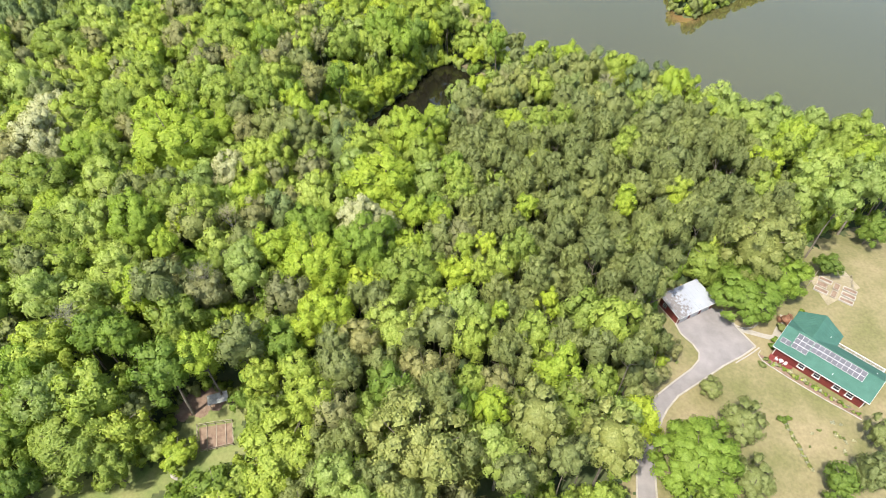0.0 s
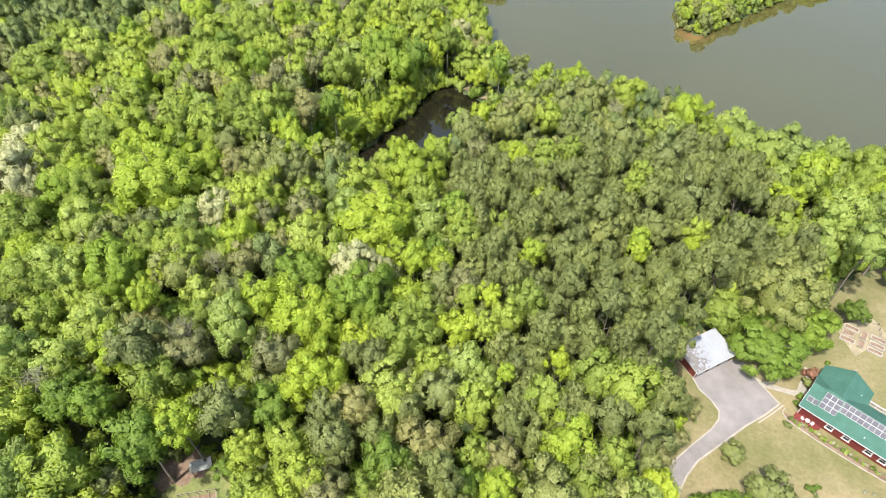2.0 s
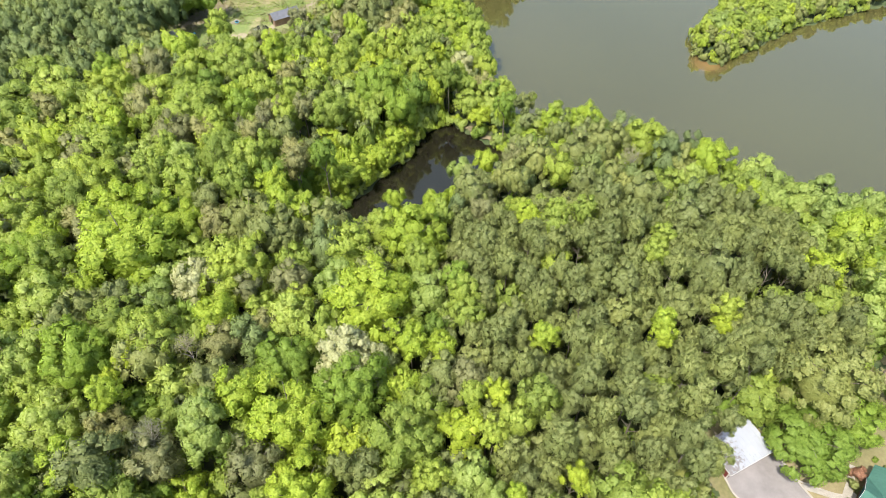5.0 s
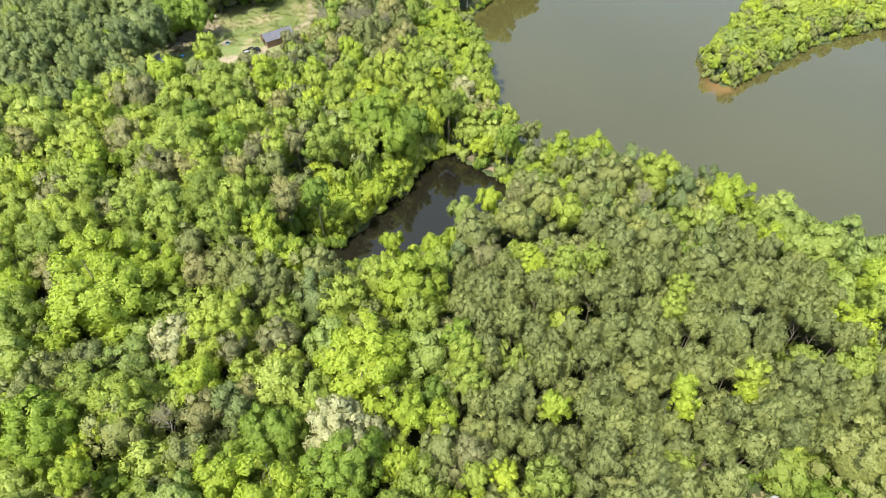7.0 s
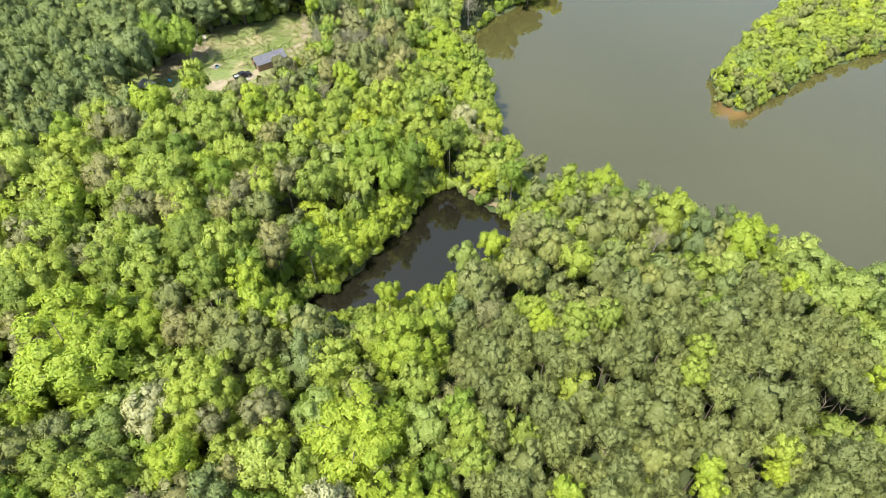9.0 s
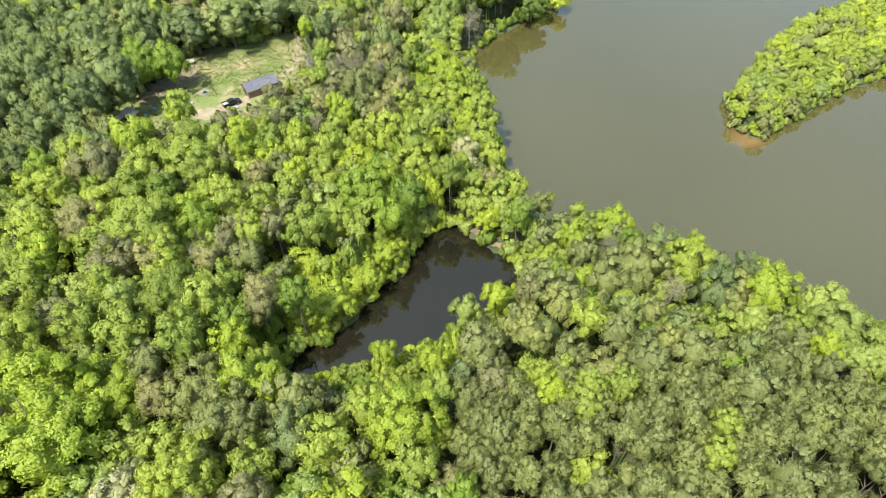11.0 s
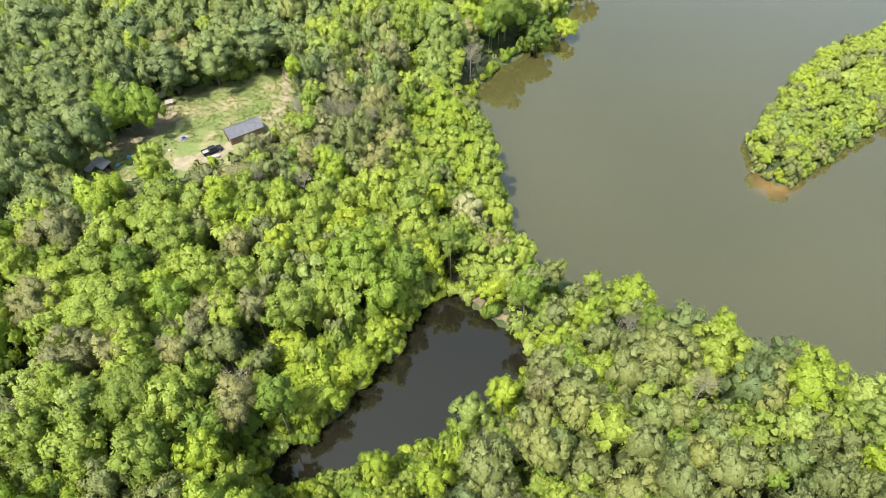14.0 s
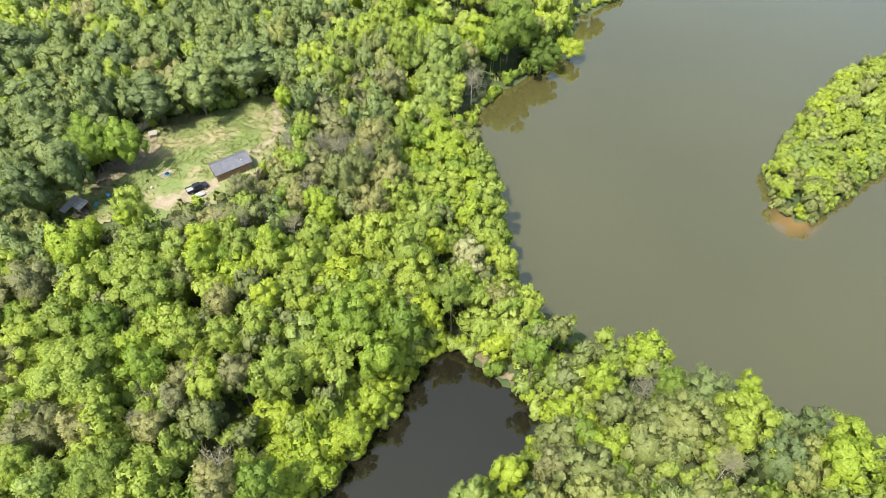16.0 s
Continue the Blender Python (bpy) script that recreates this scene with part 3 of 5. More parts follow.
STANDS.append(("G", [
    (10.6, 207.6, 4.5, 18), (-50.2, 177.1, 5.5, 18), (-71.1, 198.7, 4.2, 10), (-26.4, 199.4, 3.6, 18),
    (-20.4, 199.3, 3, 18), (-67.5, 208.5, 3.7, 18), (-85.7, 156.3, 4.7, 18), (24.1, 127.9, 2.5, 19),
    (3.7, 106.1, 3.6, 19.4), (-10.3, 204, 7.1, 18), (-27.9, 193.1, 4, 18), (-34.5, 192.6, 3.2, 18),
    (-70, 187.3, 5.1, 18), (-57.9, 162.2, 3.2, 18), (-77.3, 173.5, 4.9, 18), (-24, 285.1, 6.5, 18),
    (-30.2, 264.6, 5.4, 18), (10.5, 221.2, 4.9, 18), (-10.8, 216.1, 5.2, 18), (-16, 296.8, 6.4, 18),
]))
STANDS.append(("G", [
    (-57.4, 186, 6.9, 19.3), (-63.7, 166.9, 8.2, 20.7), (-47.6, 174.8, 4.6, 18.6), (-40.4, 175.4, 3.7, 18),
    (-34.8, 177.8, 4.5, 18.4), (-40.8, 165.3, 3.5, 18.1), (-56.4, 160, 3, 17.9), (-52.8, 149.3, 5.9, 19.5),
    (-46, 147.9, 5.1, 19), (-29.5, 168.2, 4.7, 18.8), (-73.7, 172.2, 5.8, 19.3), (-70.8, 178.2, 4.9, 18.5),
    (-62.5, 198.9, 5.2, 16.4), (-29.9, 280.4, 5.3, 17.2), (-37.4, 272.3, 4.8, 15.6), (-32.8, 270, 4.4, 16.7),
    (-10.3, 280, 6.3, 22.8), (-15, 200.7, 5.7, 19.9), (-7.4, 198.1, 5.1, 22), (-85.5, 165.9, 3.7, 18.7),
]))
STANDS.append(("G", [
    (-81.2, 150.5, 5.7, 19.8), (-58.6, 139.7, 5.5, 19.7), (-87.9, 179.6, 4.2, 18.6), (-42.5, 110.2, 5.9, 19.9),
    (52.6, 102, 2.9, 18.3), (23.3, 124.7, 3.6, 18.7), (-2.5, 223.7, 7.8, 14.6), (8, 185.3, 4.6, 10.7),
    (51, 160, 6, 21.9), (-90.7, 127.7, 7.6, 21.4), (-39.4, 113.2, 6, 20.5), (-52.6, 96.7, 6, 20.5),
    (-90.6, 104.1, 8.4, 21.8), (-108.7, 165.6, 8.3, 21.8), (-81, 133.7, 6.9, 21), (-76.5, 137.4, 5.9, 20.5),
    (-78.8, 114.4, 6, 20.5), (-80.1, 89.6, 6, 20.5), (-69.4, 60.8, 5.3, 22.1), (-48.5, 66.8, 5.3, 22.1),
]))
STANDS.append(("G", [
    (-57.8, 52, 5.6, 22.3), (-21.5, 50.1, 3.8, 21.3), (-60.9, 46.4, 7.6, 15.4), (-54.8, 48.9, 5.3, 14.1),
    (-25.9, 43.9, 7.9, 15.6), (56.7, 89.5, 5.1, 10), (-6.6, 76, 6.3, 21.7), (11.2, 79.1, 3.7, 20.2),
    (7.6, 77.2, 2.7, 19.7), (5, 62.3, 4.1, 20.5), (26.2, 67.6, 5.2, 21), (16.2, 63.3, 4.2, 20.5),
]))
STANDS.append(("V", [
    (42.7, 43.9, 7.7, 11), (-93.7, 186.7, 4.5, 17), (2.7, 108.9, 3.6, 19.4), (-82.9, 113.8, 6.3, 20.5),
    (-18.4, 181.6, 7.4, 17), (-12, 173.1, 4.6, 17), (-8, 180.9, 4.6, 17), (-52.5, 169.4, 4.6, 18.7),
    (-28.4, 148.1, 3.5, 21.8), (-62.6, 178.1, 4, 18.1), (-86.6, 233.2, 6.7, 15.4), (-78.4, 234, 5.3, 14.6),
    (-96.4, 215.9, 4, 14.5), (42.7, 171.2, 3.2, 14.6), (-63.7, 92.3, 6.8, 20.9), (-61.1, 63.1, 4.1, 21.4),
    (-56.1, 61.6, 3.7, 21.3), (-46.9, 55.9, 5.6, 22.3), (-71.2, 55.4, 4.6, 21.7), (-37.1, 57.5, 2.9, 5.8),
]))
STANDS.append(("V", [
    (62.8, 80.5, 7.1, 9.1), (72.3, 84.7, 5.8, 10.4), (-15.4, 85.3, 6.4, 21.7), (-8.3, 52.5, 4.7, 20.8),
]))
STANDS.append(("D", [
    (-71.9, 46.9, 4.7, 15), (-67, 38.4, 3.5, 15), (66.4, 41.3, 3.3, 7), (99.7, 100.1, 3.9, 9),
    (85.3, 89.7, 3.1, 6), (42, 169.1, 3.2, 16), (22.4, 301.4, 9.7, 23.3), (33.6, 297.6, 6.7, 12),
    (-37.8, 40.1, 5.1, 7),
]))
STANDS.append(("P", [
    (-88.5, 168.5, 4.7, 17), (78.6, 146.1, 6, 18.1), (83.5, 138.8, 5, 18.9), (87.3, 132.4, 4.8, 19.7),
    (-38.8, 80, 3.8, 21.9), (-20.2, 108.4, 4.4, 19.8), (82.9, 104.7, 5.3, 23), (83.3, 94.7, 3.9, 23),
    (95, 103.2, 5.3, 23), (78.2, 152.6, 5.7, 17.3), (88.2, 140.3, 6.5, 18.8), (100.5, 137.7, 4.3, 19.1),
    (-90, 172.5, 3.2, 17), (25.4, 170.6, 4.6, 10), (4.1, 147.5, 3.2, 15), (15.6, 181, 4, 8),
    (24.6, 165.6, 3.5, 9), (-1.8, 281.4, 9, 21.6), (-2.7, 264.3, 5.5, 17), (-61.2, 148, 4.4, 18.6),
]))
STANDS.append(("P", [
    (-101.1, 174.5, 7.3, 20.5), (-1.5, 275.4, 7.1, 16), (-7.4, 259.4, 5.6, 14.6), (13.6, 183.9, 4.1, 10.9),
    (21.1, 172.1, 2.9, 9.7), (-75.8, 105.4, 4.9, 19.9), (-74, 91.7, 6.5, 20.8), (-28.8, 100.6, 4.3, 19.5),
    (-75.4, 72.3, 5.5, 22.2), (-37.3, 76.2, 4, 21.4), (-64.6, 51, 4.8, 21.9), (-51.4, 48.5, 3.9, 6.3),
    (27.9, 46.3, 3.6, 20.2),
]))
STANDS.append(("W", [
    (5.6, 199, 4.2, 13.9), (-48.3, 109.4, 4.6, 19.6), (-15.7, 90.6, 5.8, 20.3), (-98.2, 130.2, 7.4, 20.2),
    (-18, 93.7, 5, 20), (5.6, 202.9, 3.5, 16), (-96.6, 119.1, 8.1, 21.6),
]))
STANDS.append(("O", [
    (-35.4, 122.8, 6.3, 20.5), (-25.1, 125.9, 4.6, 19.8), (15.3, 137.7, 3.8, 20.1), (52.9, 128.4, 4.6, 19.8),
    (44.2, 135, 4.5, 20.4), (35.2, 132.3, 4.2, 20.7), (22.3, 150.1, 5.1, 18.6), (6.3, 135, 4.9, 20.4),
    (-3.8, 40.2, 9.7, 26.5), (14.7, 45.6, 5.3, 24), (25.6, 41.8, 5.2, 24), (53.5, 52, 4.5, 8),
    (52.4, 41.6, 3.8, 7), (51.1, 60.3, 2.4, 3.5), (71.9, 42, 3.7, 9), (77.5, 49.6, 3, 7),
    (9.9, 35.4, 3.1, 24), (18.2, 38.3, 3, 24), (34.5, 59.8, 3.9, 13), (-50.8, 69.8, 4.6, 26.5),
]))
STANDS.append(("O", [
    (37.2, 160.6, 4.5, 18), (21.7, 145.3, 4, 19.2), (29.4, 162.4, 3.3, 18), (60, 153.7, 5.9, 18.2),
    (-46.6, 281.2, 5, 18), (-21.9, 219.6, 6, 18.8), (32.1, 100.8, 3.3, 18.5), (43.7, 102.1, 3.1, 18.4),
    (52.5, 112, 5.2, 19.7), (8.3, 119.4, 3.3, 18.5), (-52.8, 92.6, 5.3, 19.6), (40.9, 159.6, 6.1, 20.1),
    (33.4, 155.7, 4.9, 17.7), (-69.8, 98, 4.6, 19.8), (-35.6, 60.7, 4.7, 21.8), (-17.2, 55.3, 3.8, 21.3),
    (-53.2, 53.4, 3.8, 13.3), (67.2, 89.2, 7.9, 17.6), (-0.5, 64.4, 4.2, 20.5),
]))
STANDS.append(("K", [
    (46.5, 165.7, 5.9, 19), (57.4, 160.2, 3.6, 19), (63.8, 160.5, 3.1, 19), (-24.6, 119.8, 4.7, 19.9),
    (-34.8, 96.3, 4.1, 19.6), (-118.3, 268, 9.5, 22.7), (-104.4, 264.8, 7, 19), (-91.3, 267.5, 7.1, 19),
    (-81.5, 276.6, 6.5, 19), (-100.7, 238.7, 5.6, 19), (-86.9, 221.6, 5.2, 19), (-92.9, 214.4, 5.3, 19),
    (-65.9, 279.5, 6.6, 19), (-53.8, 267.4, 8.6, 16.6), (-66.3, 257.6, 8.1, 16.2), (-76.8, 252.5, 6.8, 15.4),
    (-107.9, 250.4, 8.7, 16.5), (-95.3, 231.2, 7.8, 16), (26.6, 176.4, 2.7, 12), (55.6, 153.5, 5.2, 20.8),
]))
STANDS.append(("N", [
    (45.1, 68.4, 2.4, 5.5), (38.7, 61, 4, 8), (-80.7, 187.7, 5.9, 18.6), (-44, 166.7, 3.2, 17.9),
    (-36.1, 167.7, 3.3, 18), (-34.9, 147.8, 4, 20), (-66.5, 157.2, 5.3, 19.1), (-59.2, 157.6, 3.9, 18.3),
    (-45.3, 163, 2.7, 17.7), (-47.3, 157.4, 3.1, 17.9), (-42.2, 183.1, 3.4, 17.5), (-53.8, 203.3, 4.4, 15.6),
    (-45.3, 216.5, 3.2, 14.2), (-15.8, 211, 4.5, 18.9), (-26.8, 238, 4.9, 17.9), (-16.8, 234.4, 5.1, 19.8),
    (-28.9, 221.7, 3.5, 15.7), (-32.6, 212.2, 3.6, 15.2), (-11.9, 219.5, 4.4, 20.1), (-14, 260.9, 4.8, 22),
]))
STANDS.append(("N", [
    (-77, 168.5, 5.1, 19.5), (-34.8, 145.7, 2.9, 20.2), (-86.6, 149, 4.3, 19.1), (-29.9, 109.8, 3.8, 18.8),
    (-37.6, 107.4, 2.9, 18.3), (-39.7, 95.2, 3.7, 18.7), (-32.7, 99.2, 2.3, 18), (7.9, 130, 3.7, 18.7),
    (33.3, 164.4, 3.5, 12.5), (17.4, 152.9, 3.5, 15.2), (-100.8, 116.6, 6.5, 20.8), (-44.1, 72.2, 4, 21.4),
    (-17.2, 47.6, 3.7, 21.2), (8.9, 52.5, 3.1, 19.9),
]))
STANDS.append(("B", [
    (-45.5, 94.1, 2.2, 18.2), (-47.2, 77.7, 3.3, 18.2), (6.7, 139.4, 4.9, 14.9), (-37.2, 152.8, 4.4, 14.2),
    (37.7, 169.8, 3.2, 14), (9.4, 277.9, 4.9, 14), (-51.3, 165.7, 3.4, 14), (-53.6, 162, 1.9, 11),
    (-43.6, 207.1, 3, 14), (-37.1, 232.9, 2.8, 14), (-49.9, 158.5, 1.9, 17.2), (-45.2, 161.3, 2.1, 17.3),
    (46.3, 152.7, 3.1, 17.9), (-67, 65.6, 3, 20.9),
]))
rng = np.random.default_rng(7)
PLACED = []
for kind, rows in STANDS:
    for x, y, r, h in rows:
        tree(kind, x, y, r, h, rng.uniform(0, 360), int(rng.integers(0, 4)))
        PLACED.append((x, y, r))

# ---- the woods between them ----
HOUSE_LAWN = np.array([(52.5, 87), (58, 84.5), (68, 90), (76, 92), (84, 98), (100, 106), (114, 104), (114, 60), (100, 28), (60, 30), (48, 40),
                       (44, 46), (37, 36), (31, 24), (30, 24), (33, 46), (38, 58), (44.5, 66), (46.5, 70), (45.5, 76), (43.8, 81), (46.5, 84.5)], float)
COTTAGE_LAWN = np.array([(-74, 38), (-66, 44), (-57, 46), (-49, 48), (-50, 58), (-44, 61), (-38, 57), (-35, 50), (-38, 45), (-46, 43), (-52, 36)], float)
CLEARING = np.array([(-97, 222), (-90, 233), (-83, 244), (-80, 251), (-75, 257), (-68, 259), (-61, 259), (-57, 265), (-50, 268), (-45, 262),
                     (-44, 247), (-46, 232), (-55, 223), (-69, 217), (-80, 217), (-88, 212)], float)

HUT_YARD = np.array([(-94, 214), (-94, 221), (-87, 223), (-84, 217), (-87, 213)], float)


def half_width(y):
    return 0.713 * (0.674 * np.minimum(y, 235) + 76) + 12


OPEN_GROUND = [(HOUSE_LAWN, (0, 20), -1.5), (COTTAGE_LAWN, (0, 4), -0.5), (CLEARING, (106, 112), 0.3), (HUT_YARD, (106, 112), 0.5), (POND_EDGE, (50, 80, 105), -1.5)]


def overshadows(x, y, r, h):
    """Whether a tree would hide open ground that lies bare to the sky from the flight line."""
    top = EYE - ground_z(x, y)
    for edge, stations, slack in OPEN_GROUND:
        px, py = [], []
        for cy in stations:
            for z in (0.6 * h, h):
                k = top / (top - z)
                px.append(x * k)
                py.append(cy + (y - cy) * k)
        if (outside(edge, np.array(px), np.array(py)) < 0.25 * r + slack).any():
            return True
    return False


def wood_kind(x, y, u):
    """Which tree grows where: pine stands, scrub and mixed hardwood."""
    if (x < -74 and y > 178 + 0.33 * (x + 113)) or (y > 222 and x < -66) or (y > 262 and x < -38):
        return ("GKPGKNGKPGKG" if y > 258 and x < -70 else "KKKKKKKKKKGO")[int(u * 12)]
    if 200 < y < 240 and -76 < x < -26:
        return "NNGONKNBGO"[int(u * 10)]
    if y > 225 and -46 < x < -12 and y < 300:
        return "KYNKONNBGP"[int(u * 10)]
    if 0 < x < 62 and 130 < y < 172:
        return "OOGOLOKOGP"[int(u * 10)]
    if x > 2 + 0.12 * abs(y - 120) and 56 < y < 158 and x < 76 and y < 190 - 0.75 * x:
        return "YYYOYOYYYYGYYYYG"[int(u * 16)]
    if x > 60 and y > 95:
        return "PLGPGPLLPG"[int(u * 10)]
    if y > 140 and x < -62:
        return "GGNLGNPGONGL"[int(u * 12)]
    if y < 75 and x > -25:
        return "GGONGPYOVG"[int(u * 10)]
    return "GGLGPOGVLONG"[int(u * 12)]


taken = np.array(PLACED)
TALL = np.array([(x, y, r, h + ground_z(x, y)) for kind, rows in STANDS for x, y, r, h in rows if h > 14.5])
FAR = {}
NEAR = {}
for _ in range(34000):
    y = rng.uniform(26, 350)
    x = rng.uniform(-1, 1) * half_width(y)
    u, ru, hu, form, turn = rng.uniform(), rng.uniform(), rng.uniform(), int(rng.integers(0, 4)), rng.uniform(0, 360)
    kind = wood_kind(x, y, u)
    r = {"K": 2.6 + 1.7 * ru, "Y": 2.1 + 1.3 * ru, "B": 2.4 + 1.6 * ru}.get(kind, 3.4 + 3.2 * ru if x < -4 else 3.0 + 2.7 * ru)
    d = np.hypot(taken[:, 0] - x, taken[:, 1] - y)
    ax, ay = np.array([x]), np.array([y])
    isle_d = outside(ISLAND_EDGE, ax, ay)[0] if x > 80 and y > 215 else 9.0
    if isle_d < 0:
        kind, r = "GGPLOG"[int(u * 6)], 1.6 + 2.0 * ru
    if (d < (0.45 if isle_d < 0 else 0.55 if kind in "KY" else 0.63) * (taken[:, 2] + r)).any():
        continue
    lake_d = outside(LAKE_EDGE, ax, ay)[0]
    if (lake_d < 0.9 * r and isle_d > -1.6) or outside(POND_EDGE, ax, ay)[0] < 1.5 or -0.75 * r < isle_d < 0:
        continue
    if min(outside(e, ax, ay)[0] for e in (HOUSE_LAWN, COTTAGE_LAWN, CLEARING)) < r * 0.6:
        continue
    h = ({"K": 15.5, "Y": 16.0, "B": 13.0}.get(kind, 14.2) + 6.2 * hu) * (1.26 - 0.26 * float(step(y, 66, 96)) - 0.05 * float(step(y, 165, 195))) * (0.7 if y < 64 and x < -25 else 1.0)
    if isle_d < 0:
        h = 3.6 + 2.0 * ru + 2.8 * hu
    elif lake_d < 16:
        h *= 0.90 + 0.006 * lake_d
    beside = np.hypot(TALL[:, 0] - x, TALL[:, 1] - y) < 0.95 * (TALL[:, 2] + r)
    if isle_d > 0 and beside.any():     # the named trees stand clear of those round them
        h = max(0.6 * h, min(h, TALL[beside, 3].min() - ground_z(x, y) - 1.5))
    if isle_d > 0 and overshadows(x, y, r, h):
        h, r = 0.55 * h, 0.75 * r
        if overshadows(x, y, r, h):
            h, r = 6.0, min(r, 2.4)
            if overshadows(x, y, r, h):
                continue
    taken = np.vstack([taken, (x, y, r)])
    NEAR[kind] = NEAR.get(kind, 0) + 1
    if (y < 175 and x > -90) or (NEAR[kind] < 230 and y < 262):
        tree(kind, x, y, r, h, turn, form)
    else:
        FAR.setdefault(kind, []).append((x, y, r, h, turn, form))
# Lower trees that fill the gaps under the tall ones.
UNDER = {}
for _ in range(9000):
    y = rng.uniform(34, 300)
    x = rng.uniform(-1, 1) * half_width(y)
    ru, hu, form, turn = rng.uniform(), rng.uniform(), int(rng.integers(0, 4)), rng.uniform(0, 360)
    r, h = 1.9 + 1.2 * ru, (9.0 if y < 64 else 11.5) + 4.0 * hu
    d = np.hypot(taken[:, 0] - x, taken[:, 1] - y)
    if (d < 0.50 * taken[:, 2] + 0.38 * r).any():
        continue
    ax, ay = np.array([x]), np.array([y])
    if min(outside(e, ax, ay)[0] for e in (LAKE_EDGE, POND_EDGE, HOUSE_LAWN, COTTAGE_LAWN, CLEARING)) < 1.1 * r:
        continue
    if overshadows(x, y, r, h):
        h = 5.0
        if overshadows(x, y, r, h):
            continue
    taken = np.vstack([taken, (x, y, r)])
    UNDER.setdefault("YYOY"[form] if wood_kind(x, y, 0.0) == "Y" else "KKOG"[form] if wood_kind(x, y, 0.0) == "K" else "VGOG"[form], []).append((x, y, r, h, turn, form))
for kind, rows in list(FAR.items()) + list(UNDER.items()):
    _, label, r0, rz0, h0 = KINDS[kind]
    crowns = [crown_arrays(kind, k, True, 1.0, rows not in FAR.values()) for k in range(4)]
    trunks = [trunk_arrays(k, r0, h0, 1, 0.26, 0.5) for k in range(4)]
    pieces = []
    for x, y, r, h, turn, form in rows:
        c, s = math.cos(radians(turn)), math.sin(radians(turn))
        k, z = r / r0, max(ground_z(x, y), 0.0)
        kz = min(k * (1.5 if kind in "KY" else 1.32), 0.46 * h / rz0)
        for (v, f, *n), lift, tall in ((crowns[form], h - rz0 * kz, kz), (trunks[form], 0.0, h / h0)):
            n = n[0] if n else unit(v * np.array([1, 1, 0.001]))
            pieces.append((np.stack([(v[:, 0] * c - v[:, 1] * s) * k + x, (v[:, 0] * s + v[:, 1] * c) * k + y, v[:, 2] * tall + lift + z], 1), f,
                           np.stack([n[:, 0] * c - n[:, 1] * s, n[:, 0] * s + n[:, 1] * c, n[:, 2]], 1)))
    v, f, n = gather(pieces)
    tagged(new("woods", from_arrays("woods", v, f, LEAVES[kind], True, n)), ("distant woods, each " if rows in FAR.values() else "low trees under the tall ones, each ") + label, "woods", kind="stuff")


# ---- lawns ----
def ragged(edge):
    return lambda x, y: outside(edge, x, y) + 1.1 * np.sin(x * 0.9 + 2 * np.sin(y * 0.5)) + 0.7 * np.sin(y * 1.3) + 0.5 * np.sin(x * 3.1 + y * 2.3) < 0


for name, edge, mat, label in (("house_lawn", HOUSE_LAWN, LAWN, "patchy dry mown lawn round the house"),
                               ("cottage_lawn", COTTAGE_LAWN, GREEN_LAWN, "small mown lawn between the trees"),
                               ("clearing_meadow", CLEARING, MEADOW, "rough grassy clearing in the pine woods")):
    lo, hi = edge.min(0) - 3, edge.max(0) + 3
    tagged(sheet(name, np.arange(lo[0], hi[0], 0.5), np.arange(lo[1], hi[1], 0.5), land, mat, ragged(edge), 0.3 if edge is CLEARING else 0.12), label, "lawn", kind="structure")

YARD = 8.93     # level of the mown ground


def slab(bm, pts, push):
    """A flat piece: an outline pushed along a vector to give it thickness."""
    push = Vector(push)
    a = [bm.verts.new(p) for p in pts]
    b = [bm.verts.new(Vector(p) + push) for p in pts]
    bm.faces.new(a)
    bm.faces.new(b[::-1])
    for k in range(len(pts)):
        j = (k + 1) % len(pts)
        bm.faces.new((a[k], b[k], b[j], a[j]))
    bmesh.ops.recalc_face_normals(bm, faces=bm.faces[:])
    return bm


def pierced_wall(length, height, thick, holes):
    """A wall along x from 0, with openings (x0, z0, x1, z1) that go through it."""
    bm = bmesh.new()
    x = 0.0
    for x0, z0, x1, z1 in sorted(holes):
        box(bm, x, 0, 0, x0, thick, height)
        box(bm, x0, 0, 0, x1, thick, z0)
        box(bm, x0, 0, z1, x1, thick, height)
        x = x1
    box(bm, x, 0, 0, length, thick, height)
    return bm


def roof_slope(a, b, c, d, thick=0.12):
    """A roof slope: a, b along the eave, c, d along the ridge."""
    a, b, c, d = (Vector(q) for q in (a, b, c, d))
    up = (b - a).cross(d - a).normalized()
    return slab(bmesh.new(), [a, b, c, d], -up * thick)


def metal_roof(name, parent, mat, label, a, b, c, d, thick=0.12, rib=0.6):
    """A metal roof slope with low standing seams, each a part of its own."""
    o = part(name, roof_slope(a, b, c, d, thick), mat, parent, label)
    a, b, c, d = (Vector(q) for q in (a, b, c, d))
    up = (b - a).cross(d - a).normalized()
    n = max(2, int((b - a).length / rib))
    side = (b - a).normalized() * 0.02
    for k in range(n + 1):
        u = k / n
        lo, hi = a.lerp(b, u), d.lerp(c, u)
        part("seam", slab(bmesh.new(), [lo - side, lo + side, hi + side, hi - side], up * 0.03), mat, o)
    return o


def moved(ob, m):
    ob.matrix_basis = m
    return ob


